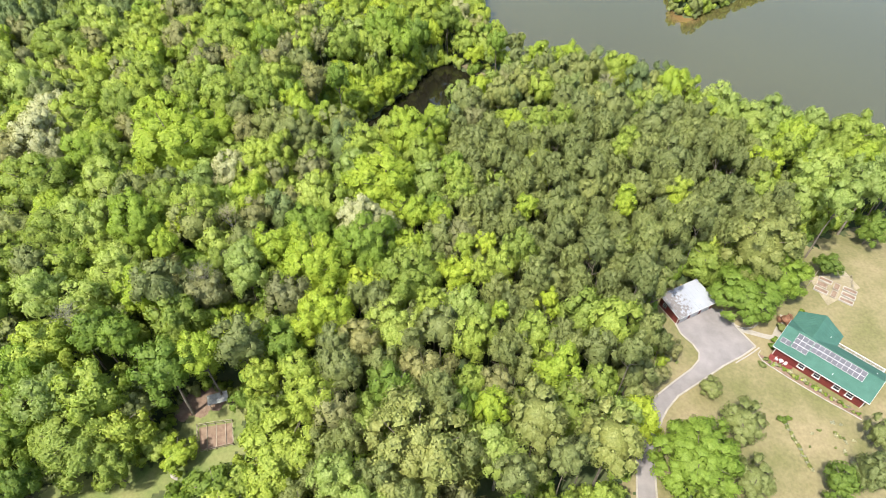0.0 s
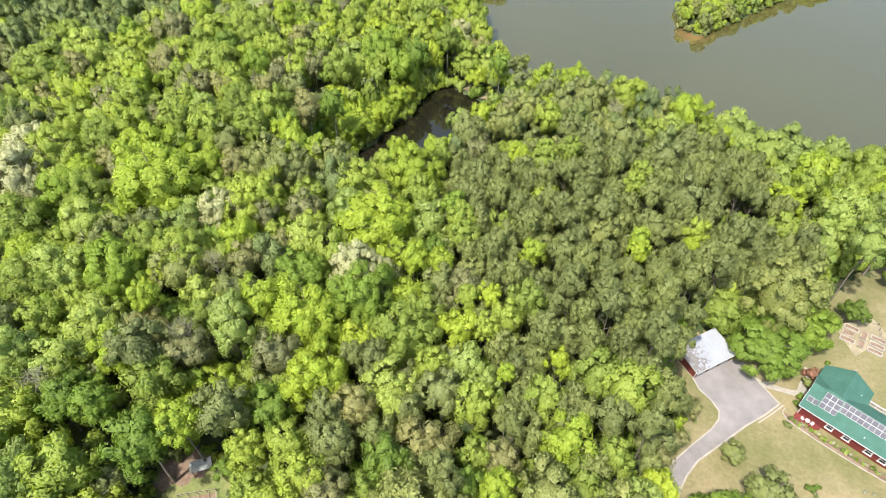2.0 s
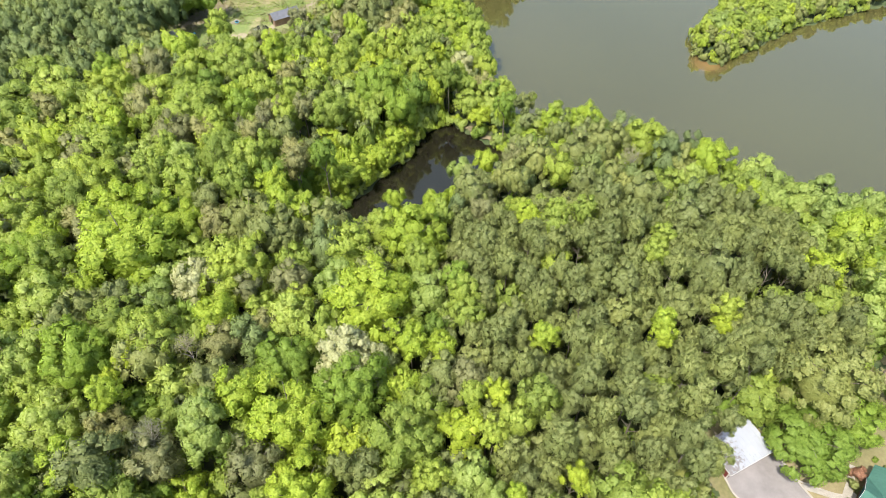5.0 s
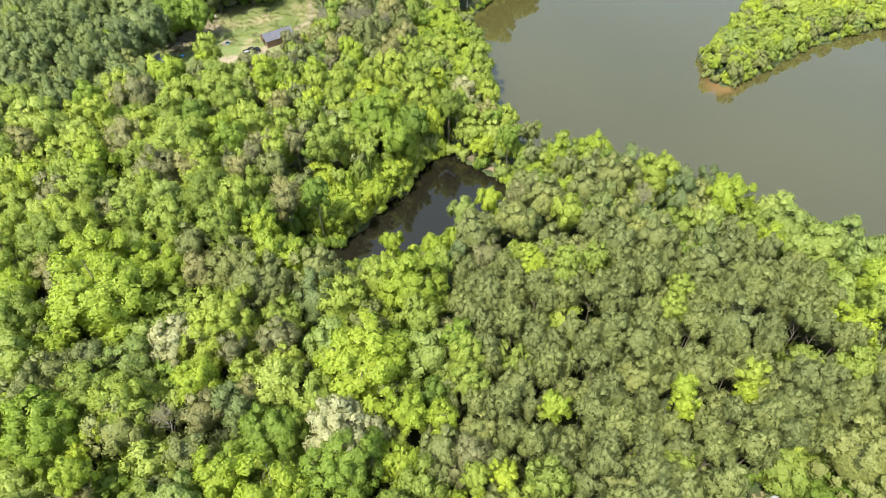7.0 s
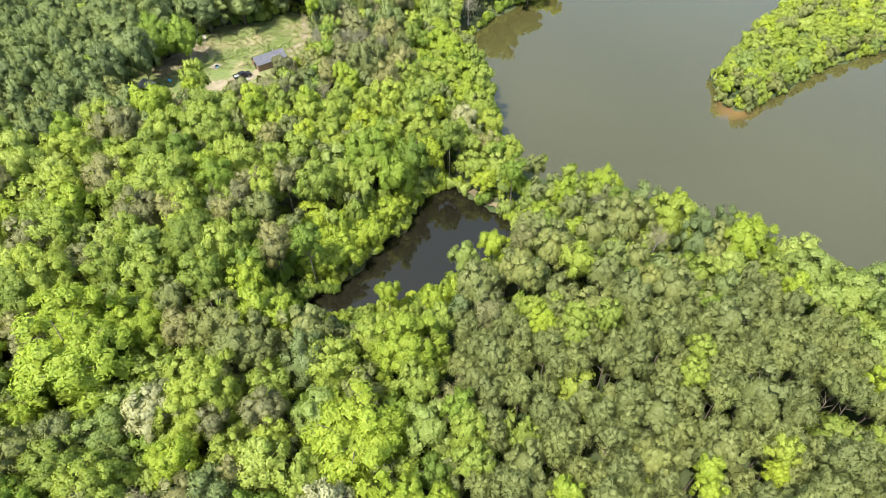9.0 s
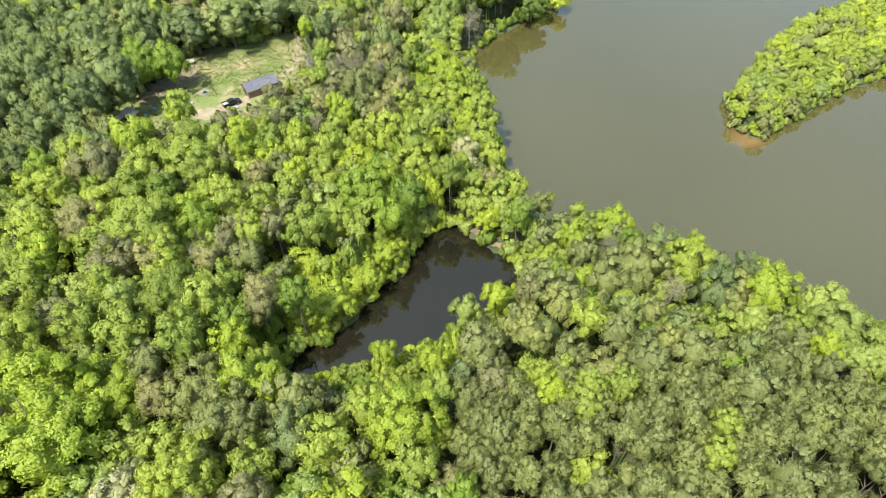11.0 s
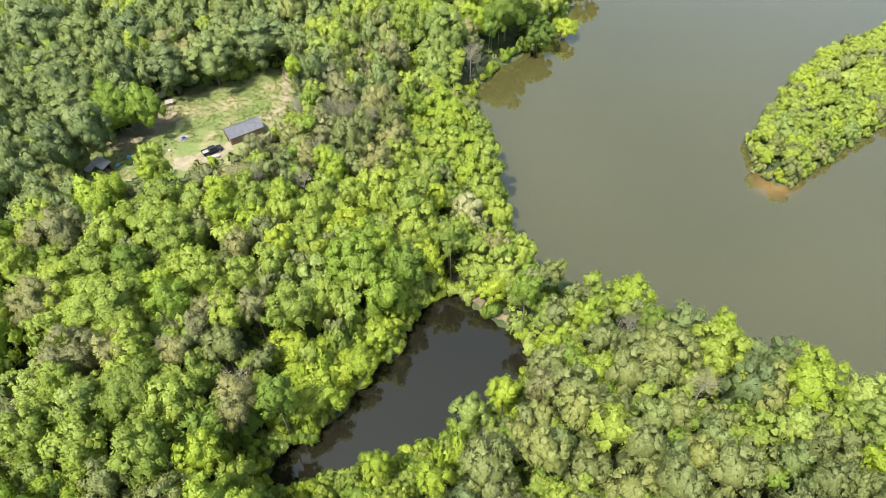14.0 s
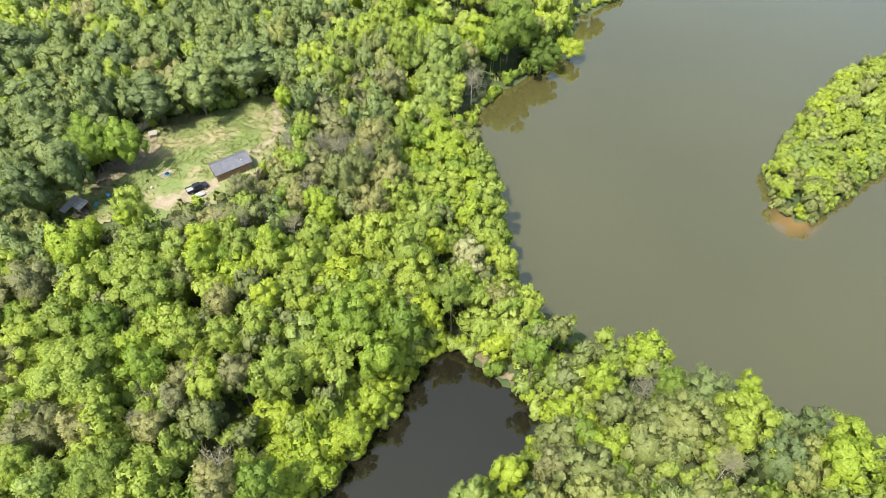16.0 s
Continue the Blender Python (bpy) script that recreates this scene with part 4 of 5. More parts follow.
def window(parent, x, z, w, h, y=0.0):
    """A white sash window set proud of a wall that faces -y."""
    bm = bmesh.new()
    box(bm, x - w / 2 - 0.12, y - 0.07, z - 0.02, x - w / 2 + 0.05, y + 0.12, z + h + 0.12)
    box(bm, x + w / 2 - 0.05, y - 0.07, z - 0.02, x + w / 2 + 0.12, y + 0.12, z + h + 0.12)
    box(bm, x - w / 2 + 0.05, y - 0.07, z + h - 0.04, x + w / 2 - 0.05, y + 0.12, z + h + 0.12)
    box(bm, x - w / 2 + 0.05, y - 0.04, z + h / 2 - 0.03, x + w / 2 - 0.05, y + 0.08, z + h / 2 + 0.03)
    f = part("window", bm, WHITE, parent, "white-framed sash window")
    part("sill", boxed(x - w / 2 - 0.18, y - 0.22, z - 0.09, x + w / 2 + 0.18, y + 0.1, z - 0.02, 0.01), WHITE, f)
    part("pane", boxed(x - w / 2 + 0.05, y + 0.02, z + 0.0, x + w / 2 - 0.05, y + 0.035, z + h / 2 - 0.03), GLASS, f)
    part("pane", boxed(x - w / 2 + 0.05, y + 0.02, z + h / 2 + 0.03, x + w / 2 - 0.05, y + 0.035, z + h - 0.04), GLASS, f)


# ---- the house ----
def build_house():
    t = thing("house", pose(66.3, 68.7, YARD - 0.05, 0, 0, -44.0), "single-storey red house with a green metal roof and solar panels", "house")
    wins = [(5.4, 1.0, 1.3), (8.4, 1.0, 1.3), (12.2, 1.0, 1.3), (14.6, 1.0, 1.3)]
    part("wall", pierced_wall(17.2, 3.0, 0.2, [(x - 0.55, z, x + 0.55, z + h) for x, z, h in wins]), RED, t, "long red board wall")
    for x, z, h in wins:
        window(t, x, z, 1.1, h)
    for x in (0.0, 17.0):
        part("gable_wall", slab(bmesh.new(), [(x, 0.2, 0), (x, 7.6, 0), (x, 7.6, 3.0), (x, 3.8, 5.2), (x, 0.2, 3.0)], (0.2, 0, 0)), RED, t)
    part("wall", boxed(0, 7.6, 0, 17.2, 7.8, 3.0), RED, t)
    part("wing_wall", boxed(0.1, 7.8, 0, 0.3, 11.0, 3.1), RED, t)
    part("wing_wall", boxed(7.9, 7.8, 0, 8.1, 11.0, 3.1), RED, t)
    part("wing_gable", slab(bmesh.new(), [(0.1, 11.0, 0), (8.1, 11.0, 0), (8.1, 11.0, 3.1), (4.1, 11.0, 5.4), (0.1, 11.0, 3.1)], (0, 0.2, 0)), RED, t)
    part("corner_board", boxed(-0.03, -0.03, 0, 0.14, 0.0, 3.0), WHITE, t, "white corner board")
    part("corner_board", boxed(17.06, -0.03, 0, 17.23, 0.0, 3.0), WHITE, t, "white corner board")
    metal_roof("roof", t, GREEN_ROOF, "green standing-seam metal roof", (-0.6, -0.6, 3.05), (17.75, -0.6, 3.05), (17.75, 3.8, 5.62), (-0.6, 3.8, 5.62))
    metal_roof("roof", t, GREEN_ROOF, "green standing-seam metal roof", (17.75, 8.2, 3.05), (-0.6, 8.2, 3.05), (-0.6, 3.8, 5.62), (17.75, 3.8, 5.62))
    metal_roof("wing_roof", t, GREEN_ROOF, "green metal wing roof", (-0.45, 11.4, 3.0), (-0.45, 2.4, 3.0), (4.1, 3.9, 5.72), (4.1, 11.4, 5.72))
    metal_roof("wing_roof", t, GREEN_ROOF, "green metal wing roof", (8.6, 5.5, 3.0), (8.6, 11.4, 3.0), (4.1, 11.4, 5.72), (4.1, 3.9, 5.72))
    part("ridge_cap", rod(bmesh.new(), (-0.62, 3.8, 5.62), (17.77, 3.8, 5.62), 0.09), GREEN_ROOF, t)
    part("ridge_cap", rod(bmesh.new(), (4.1, 3.9, 5.72), (4.1, 11.42, 5.72), 0.09), GREEN_ROOF, t)
    part("fascia", boxed(-0.62, -0.66, 2.86, 17.77, -0.61, 3.06), WHITE, t, "white eaves board")
    for x in (-0.66, 17.76):
        part("rake_board", slab(bmesh.new(), [(x, -0.6, 2.86), (x, -0.6, 3.06), (x, 3.8, 5.63), (x, 8.2, 3.06), (x, 8.2, 2.86), (x, 3.8, 5.43)], (0.05, 0, 0)), WHITE, t)
    # raised bay of the roof that carries the left panels
    ax, bx = 1.7, 5.0
    metal_roof("roof_bay", t, GREEN_ROOF, "raised green metal roof bay", (ax, -0.62, 3.22), (bx, -0.62, 3.22), (bx, 3.85, 5.95), (ax, 3.85, 5.95), 0.3)
    slope = (5.62 - 3.05) / 4.4
    tilt = math.degrees(math.atan(slope))

    def panel(x, s, lift):
        """One solar panel, s metres up the slope."""
        m = pose(x, -0.6 + s * math.cos(radians(tilt)), 3.05 + s * math.sin(radians(tilt)) + lift, tilt)
        o = moved(new("solar_panel", CELL_MESH), m)
        o.parent = t
        r = moved(new("panel_rim", RIM_MESH), Matrix())
        r.parent = o

    def panel_meshes(w, h):
        bm = boxed(0.03, 0.03, 0.0, w - 0.03, h - 0.03, 0.035)
        me = bpy.data.meshes.new("solar_panel")
        bm.to_mesh(me)
        bm.free()
        me.materials.append(CELL)
        bm = bmesh.new()
        for e in ((0, 0, w, 0.04), (0, h - 0.04, w, h), (0, 0.04, 0.04, h - 0.04), (w - 0.04, 0.04, w, h - 0.04)):
            box(bm, e[0], e[1], -0.02, e[2], e[3], 0.05)
        rm = bpy.data.meshes.new("panel_rim")
        bm.to_mesh(rm)
        bm.free()
        rm.materials.append(RIM)
        return me, rm

    CELL_MESH, RIM_MESH = panel_meshes(0.99, 1.04)
    for k in range(10):
        for j in range(2):
            panel(5.05 + 0.98 * k, 2.75 + 1.05 * j, 0.12)
    for k in range(3):
        for j in range(3):
            panel(1.9 + 1.0 * k, 1.45 + 1.05 * j, 0.36)
    for k in range(2):
        panel(-0.2 + 1.0 * k, 1.45, 0.12)
    for x, y, z in ((10.3, 0.4, 3.62), (16.2, 5.2, 4.8), (6.8, 8.2, 4.1)):
        part("vent_pipe", rod(bmesh.new(), (x, y, z - 0.1), (x, y, z + 0.35), 0.06), WHITE, t, "white roof vent")
    # back deck with its railing
    part("deck", boxed(8.3, 8.0, 0.0, 17.6, 10.8, 0.45), TIMBER, t, "timber deck behind the house")
    for x0, y0, x1, y1 in ((8.3, 10.75, 17.6, 10.75), (17.55, 8.3, 17.55, 10.7), (8.35, 10.0, 8.35, 10.7)):
        n = max(1, round(math.hypot(x1 - x0, y1 - y0) / 1.8))
        r = part("railing", box(box(bmesh.new(), min(x0, x1) - 0.09, min(y0, y1) - 0.09, 1.38, max(x0, x1) + 0.09, max(y0, y1) + 0.09, 1.46),
                                min(x0, x1) - 0.03, min(y0, y1) - 0.03, 0.55, max(x0, x1) + 0.03, max(y0, y1) + 0.03, 0.62), WHITE, t, "white deck railing")
        bm = bmesh.new()
        m = int(math.hypot(x1 - x0, y1 - y0) / 0.14)
        for k in range(m + 1):
            x, y = x0 + (x1 - x0) * k / m, y0 + (y1 - y0) * k / m
            box(bm, x - 0.02, y - 0.02, 0.62, x + 0.02, y + 0.02, 1.38)
        part("balusters", bm, WHITE, r)
        for k in range(n + 1):
            x, y = x0 + (x1 - x0) * k / n, y0 + (y1 - y0) * k / n
            part("post", boxed(x - 0.06, y - 0.06, 0.45, x + 0.06, y + 0.06, 1.52), WHITE, r)
    # front porch strip
    part("porch_floor", boxed(-0.2, -1.5, -0.25, 4.4, -0.03, 0.18), RED, t, "red-stained porch floor")
    part("step", boxed(-1.3, 4.6, -0.25, -0.1, 6.0, 0.2), CONCRETE, t)
    return t


build_house()


def patio_chair(x, y, turn):
    t = thing("patio_chair", pose(x, y, YARD + 0.13, 0, 0, turn), "white plastic patio chair on the porch", "chair", "porch chairs")
    part("seat", boxed(-0.25, -0.25, 0.38, 0.25, 0.25, 0.43, 0.02), WHITE, t)
    part("backrest", boxed(-0.25, 0.21, 0.43, 0.25, 0.26, 0.9, 0.02), WHITE, t)
    for a in (-0.21, 0.21):
        for b in (-0.21, 0.21):
            part("leg", boxed(a - 0.025, b - 0.025, 0, a + 0.025, b + 0.025, 0.38), WHITE, t)


HOUSE = pose(66.3, 68.7, YARD - 0.05, 0, 0, -44.0)


def by_house(u, v, z=0.0):
    return HOUSE @ Vector((u, v, z))


for u, v, a in ((1.2, -0.9, 20), (2.9, -0.8, -60)):
    p = by_house(u, v)
    patio_chair(p.x, p.y, a)
p = by_house(2.05, -0.85)
table = thing("patio_table", pose(p.x, p.y, YARD + 0.13), "small round white patio table on the porch", "table")
part("tabletop", rod(bmesh.new(), (0, 0, 0.66), (0, 0, 0.70), 0.42, sides=16), WHITE, table)
part("pedestal", rod(bmesh.new(), (0, 0, 0.0), (0, 0, 0.66), 0.16, 0.05, sides=8), WHITE, table)


# ---- the garage ----
def build_garage():
    t = thing("garage", pose(48.9, 76.1, YARD - 0.05, 0, 0, 26.0), "red three-bay garage with a peeling white roof", "garage")
    w, d, h = 9.3, 5.7, 2.55
    holes = [(0.55 + 2.95 * k, 0.0, 2.95 + 2.95 * k, 2.15) for k in range(3)]
    for x0, x1 in ((0.0, 0.55), (2.95, 3.5), (5.9, 6.45), (8.85, w)):
        part("wall_pier", boxed(x0, 0, 0, x1, 0.2, 2.15), RED, t, "red board pier between the doors")
    part("lintel", boxed(0, 0, 2.15, w, 0.2, h), RED, t, "red board strip over the doors")
    for x0, z0, x1, z1 in holes:
        bm = bmesh.new()
        for k in range(4):
            box(bm, x0, 0.04, 0.02 + 0.535 * k, x1, 0.10, 0.53 + 0.535 * k, 0.01)
        o = part("garage_door", bm, WHITE, t, "white panelled garage door")
        part("handle", boxed((x0 + x1) / 2 - 0.1, 0.02, 0.5, (x0 + x1) / 2 + 0.1, 0.04, 0.55), STEEL, o)
    part("side_wall", boxed(0, 0.2, 0, 0.2, d - 0.2, h), RED, t, "red board side wall")
    part("side_wall", boxed(w - 0.2, 0.2, 0, w, d - 0.2, h), RED, t, "red board side wall")
    part("back_wall", boxed(0, d - 0.2, 0, w, d, h + 0.3), RED, t)
    bm = bmesh.new()
    for e in ((3.75, 0.95, 3.85, 2.0), (4.55, 0.95, 4.65, 2.0), (3.85, 1.9, 4.55, 2.0), (3.85, 0.95, 4.55, 1.05), (3.85, 1.42, 4.55, 1.50)):
        box(bm, -0.06, e[0], e[1], 0.0, e[2], e[3])
    o = part("window", bm, WHITE, t, "small white-framed window")
    part("pane", boxed(-0.02, 3.85, 1.05, -0.005, 4.55, 1.9), GLASS, o)
    part("trim", boxed(-0.05, -0.05, 0, 0.0, 0.12, h), WHITE, t)
    part("footing", boxed(-0.12, 0.1, -0.2, -0.003, d, 0.16), CONCRETE, t)
    metal_roof("roof", t, PEELING, "white coated metal roof with worn grey patches", (-0.35, -0.45, h + 0.08), (w + 0.35, -0.45, h + 0.08), (w + 0.35, d + 0.4, h + 0.75), (-0.35, d + 0.4, h + 0.75), 0.12, 0.9)
    part("fascia", boxed(-0.35, -0.50, h - 0.12, w + 0.35, -0.453, h + 0.10), WHITE, t, "white eaves board")
    part("fascia", slab(bmesh.new(), [(-0.40, -0.45, h - 0.12), (-0.40, -0.45, h + 0.09), (-0.40, d + 0.4, h + 0.76), (-0.40, d + 0.4, h + 0.55)], (0.047, 0, 0)), WHITE, t)
    return t


build_garage()


# ---- driveway, edging and path ----
def flat(name, pts, z, mat, label, category, thick=0.1):
    return tagged(part(name, prism(bmesh.new(), [(x, y, z) for x, y in pts], thick), mat), label, category, kind="structure")


DRIVE_RIGHT = [(57.4, 80.3), (59.6, 80.0), (61.5, 74.9), (63.6, 70.6), (60.0, 68.3), (55.8, 66.2), (50.6, 62.9), (45.0, 59.5), (42.3, 56.8),
               (40.7, 54.6), (38.7, 50.9), (37.7, 48.2), (36.8, 43.0), (36.0, 38.0), (34.5, 26.0)]
DRIVE_LEFT = [(31.0, 26.0), (32.8, 38.0), (33.8, 43.2), (35.0, 48.4), (36.4, 52.2), (38.4, 56.2), (41.0, 59.3), (45.2, 62.4), (49.4, 65.3), (51.3, 67.2),
              (51.9, 68.9), (51.2, 71.0), (49.4, 73.6), (48.9, 76.2)]
flat("driveway", DRIVE_RIGHT + DRIVE_LEFT, YARD + 0.06, ASPHALT, "worn grey asphalt driveway and turning apron", "driveway", 0.3)


def edging(name, pts, width, high, mat, label, piece=1.6):
    """A line of concrete edging stones along a bent line."""
    t = thing(name, Matrix(), label, "edging", kind="structure")
    mesh = None
    for (ax, ay), (bx, by) in zip(pts, pts[1:]):
        run = math.hypot(bx - ax, by - ay)
        n = max(1, round(run / piece))
        for k in range(n):
            x, y = ax + (bx - ax) * (k + 0.5) / n, ay + (by - ay) * (k + 0.5) / n
            if mesh is None:
                bm = boxed(-0.5, -0.5, -0.5, 0.5, 0.5, 0.5, 0.04)
                mesh = bpy.data.meshes.new("edging_stone")
                bm.to_mesh(mesh)
                bm.free()
                mesh.materials.append(mat)
            o = new("edging_stone", mesh)
            o.matrix_basis = pose(x, y, YARD + high / 2 - 0.06, 0, 0, math.degrees(math.atan2(by - ay, bx - ax))) @ Matrix.Diagonal((run / n - 0.02, width, high + 0.12, 1))
            o.parent = t
    return t


edging("drive_edging", [(x + 0.05, y - 0.15) for x, y in DRIVE_RIGHT[1:]], 0.34, 0.16, CONCRETE, "pale concrete edging along the driveway")
edging("drive_edging", [(x - 0.15, y + 0.1) for x, y in DRIVE_LEFT], 0.30, 0.16, CONCRETE, "pale concrete edging along the driveway")
edging("bed_edging", [(64.3, 70.2), (61.2, 68.2), (59.0, 67.0), (58.4, 66.6)], 0.25, 0.2, CONCRETE, "low edging round the apron's corner bed", 0.8)
PATH = [(61.2, 75.2), (63.2, 74.9), (66.8, 73.5), (68.0, 73.3), (70.2, 76.2), (71.6, 78.6), (72.4, 78.2), (71.2, 75.6), (69.0, 72.2), (67.0, 72.2), (63.0, 73.7), (61.6, 74.2)]
flat("garden_path", PATH, YARD + 0.05, CONCRETE, "pale concrete path from driveway to house", "path", 0.2)


# ---- planting round the house ----
def bush(x, y, r, h, mat, label, name="bush", z=None, cards=260, group=""):
    """A rounded shrub of leaf sprays on short stems."""
    t = thing(name, pose(x, y, ground_z(x, y) + 0.1 if z is None else z, 0, 0, (x * 37 + y * 11) % 360), label, "shrub", group)
    s = int(abs(x * 13 + y * 7)) + 5
    v, f, n = broad_crown(s, r, h * 0.52, cards, 12, 0.10 + 0.05 * r)
    v[:, 2] += h * 0.48
    o = new("crown", from_arrays("crown", v, f, mat, True, n))
    o.parent = t
    v, f = gather([stick((0, 0, -0.2), (math.cos(a) * r * 0.4, math.sin(a) * r * 0.4, h * 0.6), 0.05, 0.02) for a in (0.3, 2.4, 4.4)])
    o = new("stems", from_arrays("stems", v, f, BARK))
    o.parent = t
    return t


for u, v, r, h, k in ((-1.5, 9.3, 1.5, 2.2, RED_LEAF), (-1.2, 6.9, 1.3, 1.7, LEAVES["O"]), (-1.0, 3.2, 0.8, 1.1, LEAVES["D"]), (-0.9, 1.6, 0.7, 1.0, LEAVES["D"])):
    p = by_house(u, v)
    bush(p.x, p.y, r, h, k, "russet-leaved shrub by the house wall" if k is RED_LEAF else "clipped green shrub by the house wall", z=YARD)
bed = [by_house(u, v) for u, v in ((-1.2, -1.55), (17.8, -1.0), (18.3, -2.2), (12, -2.7), (5, -2.9), (-0.6, -2.7), (-1.9, -1.8))]
flat("flower_bed", [(q.x, q.y) for q in bed], YARD + 0.05, SOIL, "planted earth bed along the house front", "flower bed", 0.2)
brd = random.Random(5)
for k in range(26):
    u = -0.6 + 18.2 * (k + brd.random() * 0.8) / 26
    p = by_house(u, -1.9 - 0.5 * brd.random() + 0.03 * u)
    bush(p.x, p.y, 0.3 + 0.3 * brd.random(), 0.4 + 0.5 * brd.random(), (LEAVES["O"], LEAVES["D"], LEAVES["P"], LEAVES["B"])[k % 4],
         "small garden plant in the front bed", "garden_plant", YARD + 0.04, 90, "plants in the front bed")
pts = [(q.x, q.y) for q in (by_house(u, v) for u, v in ((-2.0, -0.6), (-2.0, -1.9), (-0.6, -2.85), (5, -3.05), (12, -2.85), (18.4, -2.3)))]
edging("bed_edging", pts, 0.18, 0.14, CONCRETE, "narrow pale edging along the front bed")
for x, y, r, h, m, lab in ((63.4, 66.2, 0.9, 0.7, "O", "low spreading shrub on the lawn"), (43.5, 74.0, 1.3, 1.6, "L", "bright green shrub beside the garage"),
                           (43.0, 64.5, 1.0, 1.3, "L", "bright green shrub beside the driveway"), (46.6, 66.8, 0.35, 0.5, "O", "small tuft on the lawn"),
                           (62.9, 54.3, 0.9, 0.8, "D", "dark low shrub on the lawn"), (64.2, 54.6, 0.6, 0.6, "D", "dark low shrub on the lawn"),
                           (67.0, 90.0, 1.6, 2.0, "D", "dark shrub at the wood's edge"), (80.5, 75.5, 0.8, 0.9, "O", "grey-green shrub in the rock bed"),
                           (78.0, 77.5, 0.9, 0.8, "O", "grey-green shrub in the rock bed"), (76.4, 79.3, 0.6, 0.6, "D", "low shrub in the rock bed")):
    bush(x, y, r, h, LEAVES[m], lab)
for k in range(22):     # a row of weeds across the lawn
    x, y = 63.3 + 0.06 * k + 0.3 * brd.random(), 53.6 - 0.42 * k
    bush(x, y, 0.25 + 0.2 * brd.random(), 0.3, LEAVES["O" if k % 3 else "B"], "low weeds in a line across the lawn", "weed_clump", cards=40, group="weeds in the lawn")
for k in range(16):
    x, y = 66 + 9 * brd.random(), 43 + 11 * brd.random()
    bush(x, y, 0.2 + 0.25 * brd.random(), 0.25, LEAVES["B" if k % 2 else "O"], "small weed tuft on the dry lawn", "weed_clump", cards=40, group="weeds in the lawn")


def rock_mesh(seed):
    bm = bmesh.new()
    bmesh.ops.create_icosphere(bm, subdivisions=1, radius=1)
    q = random.Random(seed)
    for v in bm.verts:
        v.co *= q.uniform(0.75, 1.2)
    me = bpy.data.meshes.new("rock")
    bm.to_mesh(me)
    bm.free()
    me.materials.append(GREY_STONE)
    return me


ROCKS = [rock_mesh(k) for k in range(4)]


def rocks(places, label, group):
    for x, y, s in places:
        o = new("rock", ROCKS[int(x * 7 + y * 3) % 4])
        o.matrix_basis = pose(x, y, YARD + s * 0.25, 0, 0, x * 50) @ Matrix.Diagonal((s, s * 0.8, s * 0.55, 1))
        tagged(o, label, "rock", group)


rocks([(77.0 + 4.5 * brd.random(), 75.5 + 3.5 * brd.random(), 0.22 + 0.25 * brd.random()) for k in range(18)], "rough grey garden rock behind the house", "rocks of the bed")
ring = [(63.4 + 3.4 * math.cos(a), 78.4 + 3.4 * math.sin(a)) for a in (3.7, 4.0, 4.3, 4.6, 4.9, 5.2, 5.5, 5.8)]
edging("tree_ring", ring, 0.25, 0.16, CONCRETE, "pale edging ring round the big tree", 0.6)


flat("bed_ground", [(81.7, 88.6), (90.6, 90.6), (91.9, 85.7), (82.7, 80.9)], YARD + 0.06, DIRT, "trodden bare ground between the raised beds", "garden ground", 0.2)


def planter(x, y, turn, w, d):
    t = thing("raised_bed", pose(x, y, YARD, 0, 0, turn), "timber raised garden bed with bare earth", "garden bed", "raised beds")
    for e in ((0, 0, w, 0.18), (0, d - 0.18, w, d), (0, 0.18, 0.18, d - 0.18), (w - 0.18, 0.18, w, d - 0.18)):
        part("board", boxed(e[0], e[1], -0.1, e[2], e[3], 0.38, 0.015), CONCRETE if w > 2.5 else TIMBER, t)
    part("soil", boxed(0.18, 0.18, -0.1, w - 0.18, d - 0.18, 0.28), SOIL, t)


for a, b, w, d in ((0.2, 0.2, 2.9, 1.3), (0.3, 1.9, 2.2, 1.5), (0.2, 3.8, 2.9, 1.2), (3.6, 0.3, 1.2, 2.2), (3.5, 2.9, 1.3, 2.1), (5.4, 0.5, 2.9, 1.2), (5.4, 2.2, 2.9, 1.3), (5.3, 4.0, 2.9, 1.2)):
    c, s = math.cos(radians(-38)), math.sin(radians(-38))
    planter(81.0 + a * c - b * s, 85.3 + a * s + b * c, -38, w, d)


def fence(name, pts, high, label, gap=1.6, mat=TIMBER):
    """Posts with two rails."""
    t = thing(name, Matrix(), label, "fence")
    for (ax, ay), (bx, by) in zip(pts, pts[1:]):
        run = math.hypot(bx - ax, by - ay)
        n = max(1, round(run / gap))
        for k in range(n + 1):
            x, y = ax + (bx - ax) * k / n, ay + (by - ay) * k / n
            z = ground_z(x, y)
            part("post", boxed(x - 0.06, y - 0.06, z - 0.2, x + 0.06, y + 0.06, z + high, 0.01), mat, t)
        za, zb = ground_z(ax, ay), ground_z(bx, by)
        for h in (0.45, 0.95):
            part("rail", rod(bmesh.new(), (ax, ay, za + high * h), (bx, by, zb + high * h), 0.04, sides=4), mat, t)
    return t


fence("garden_fence", [(80.6, 86.4), (84.6, 90.6), (90.9, 88.5), (89.6, 84.6)], 1.1, "low timber fence round the raised beds")

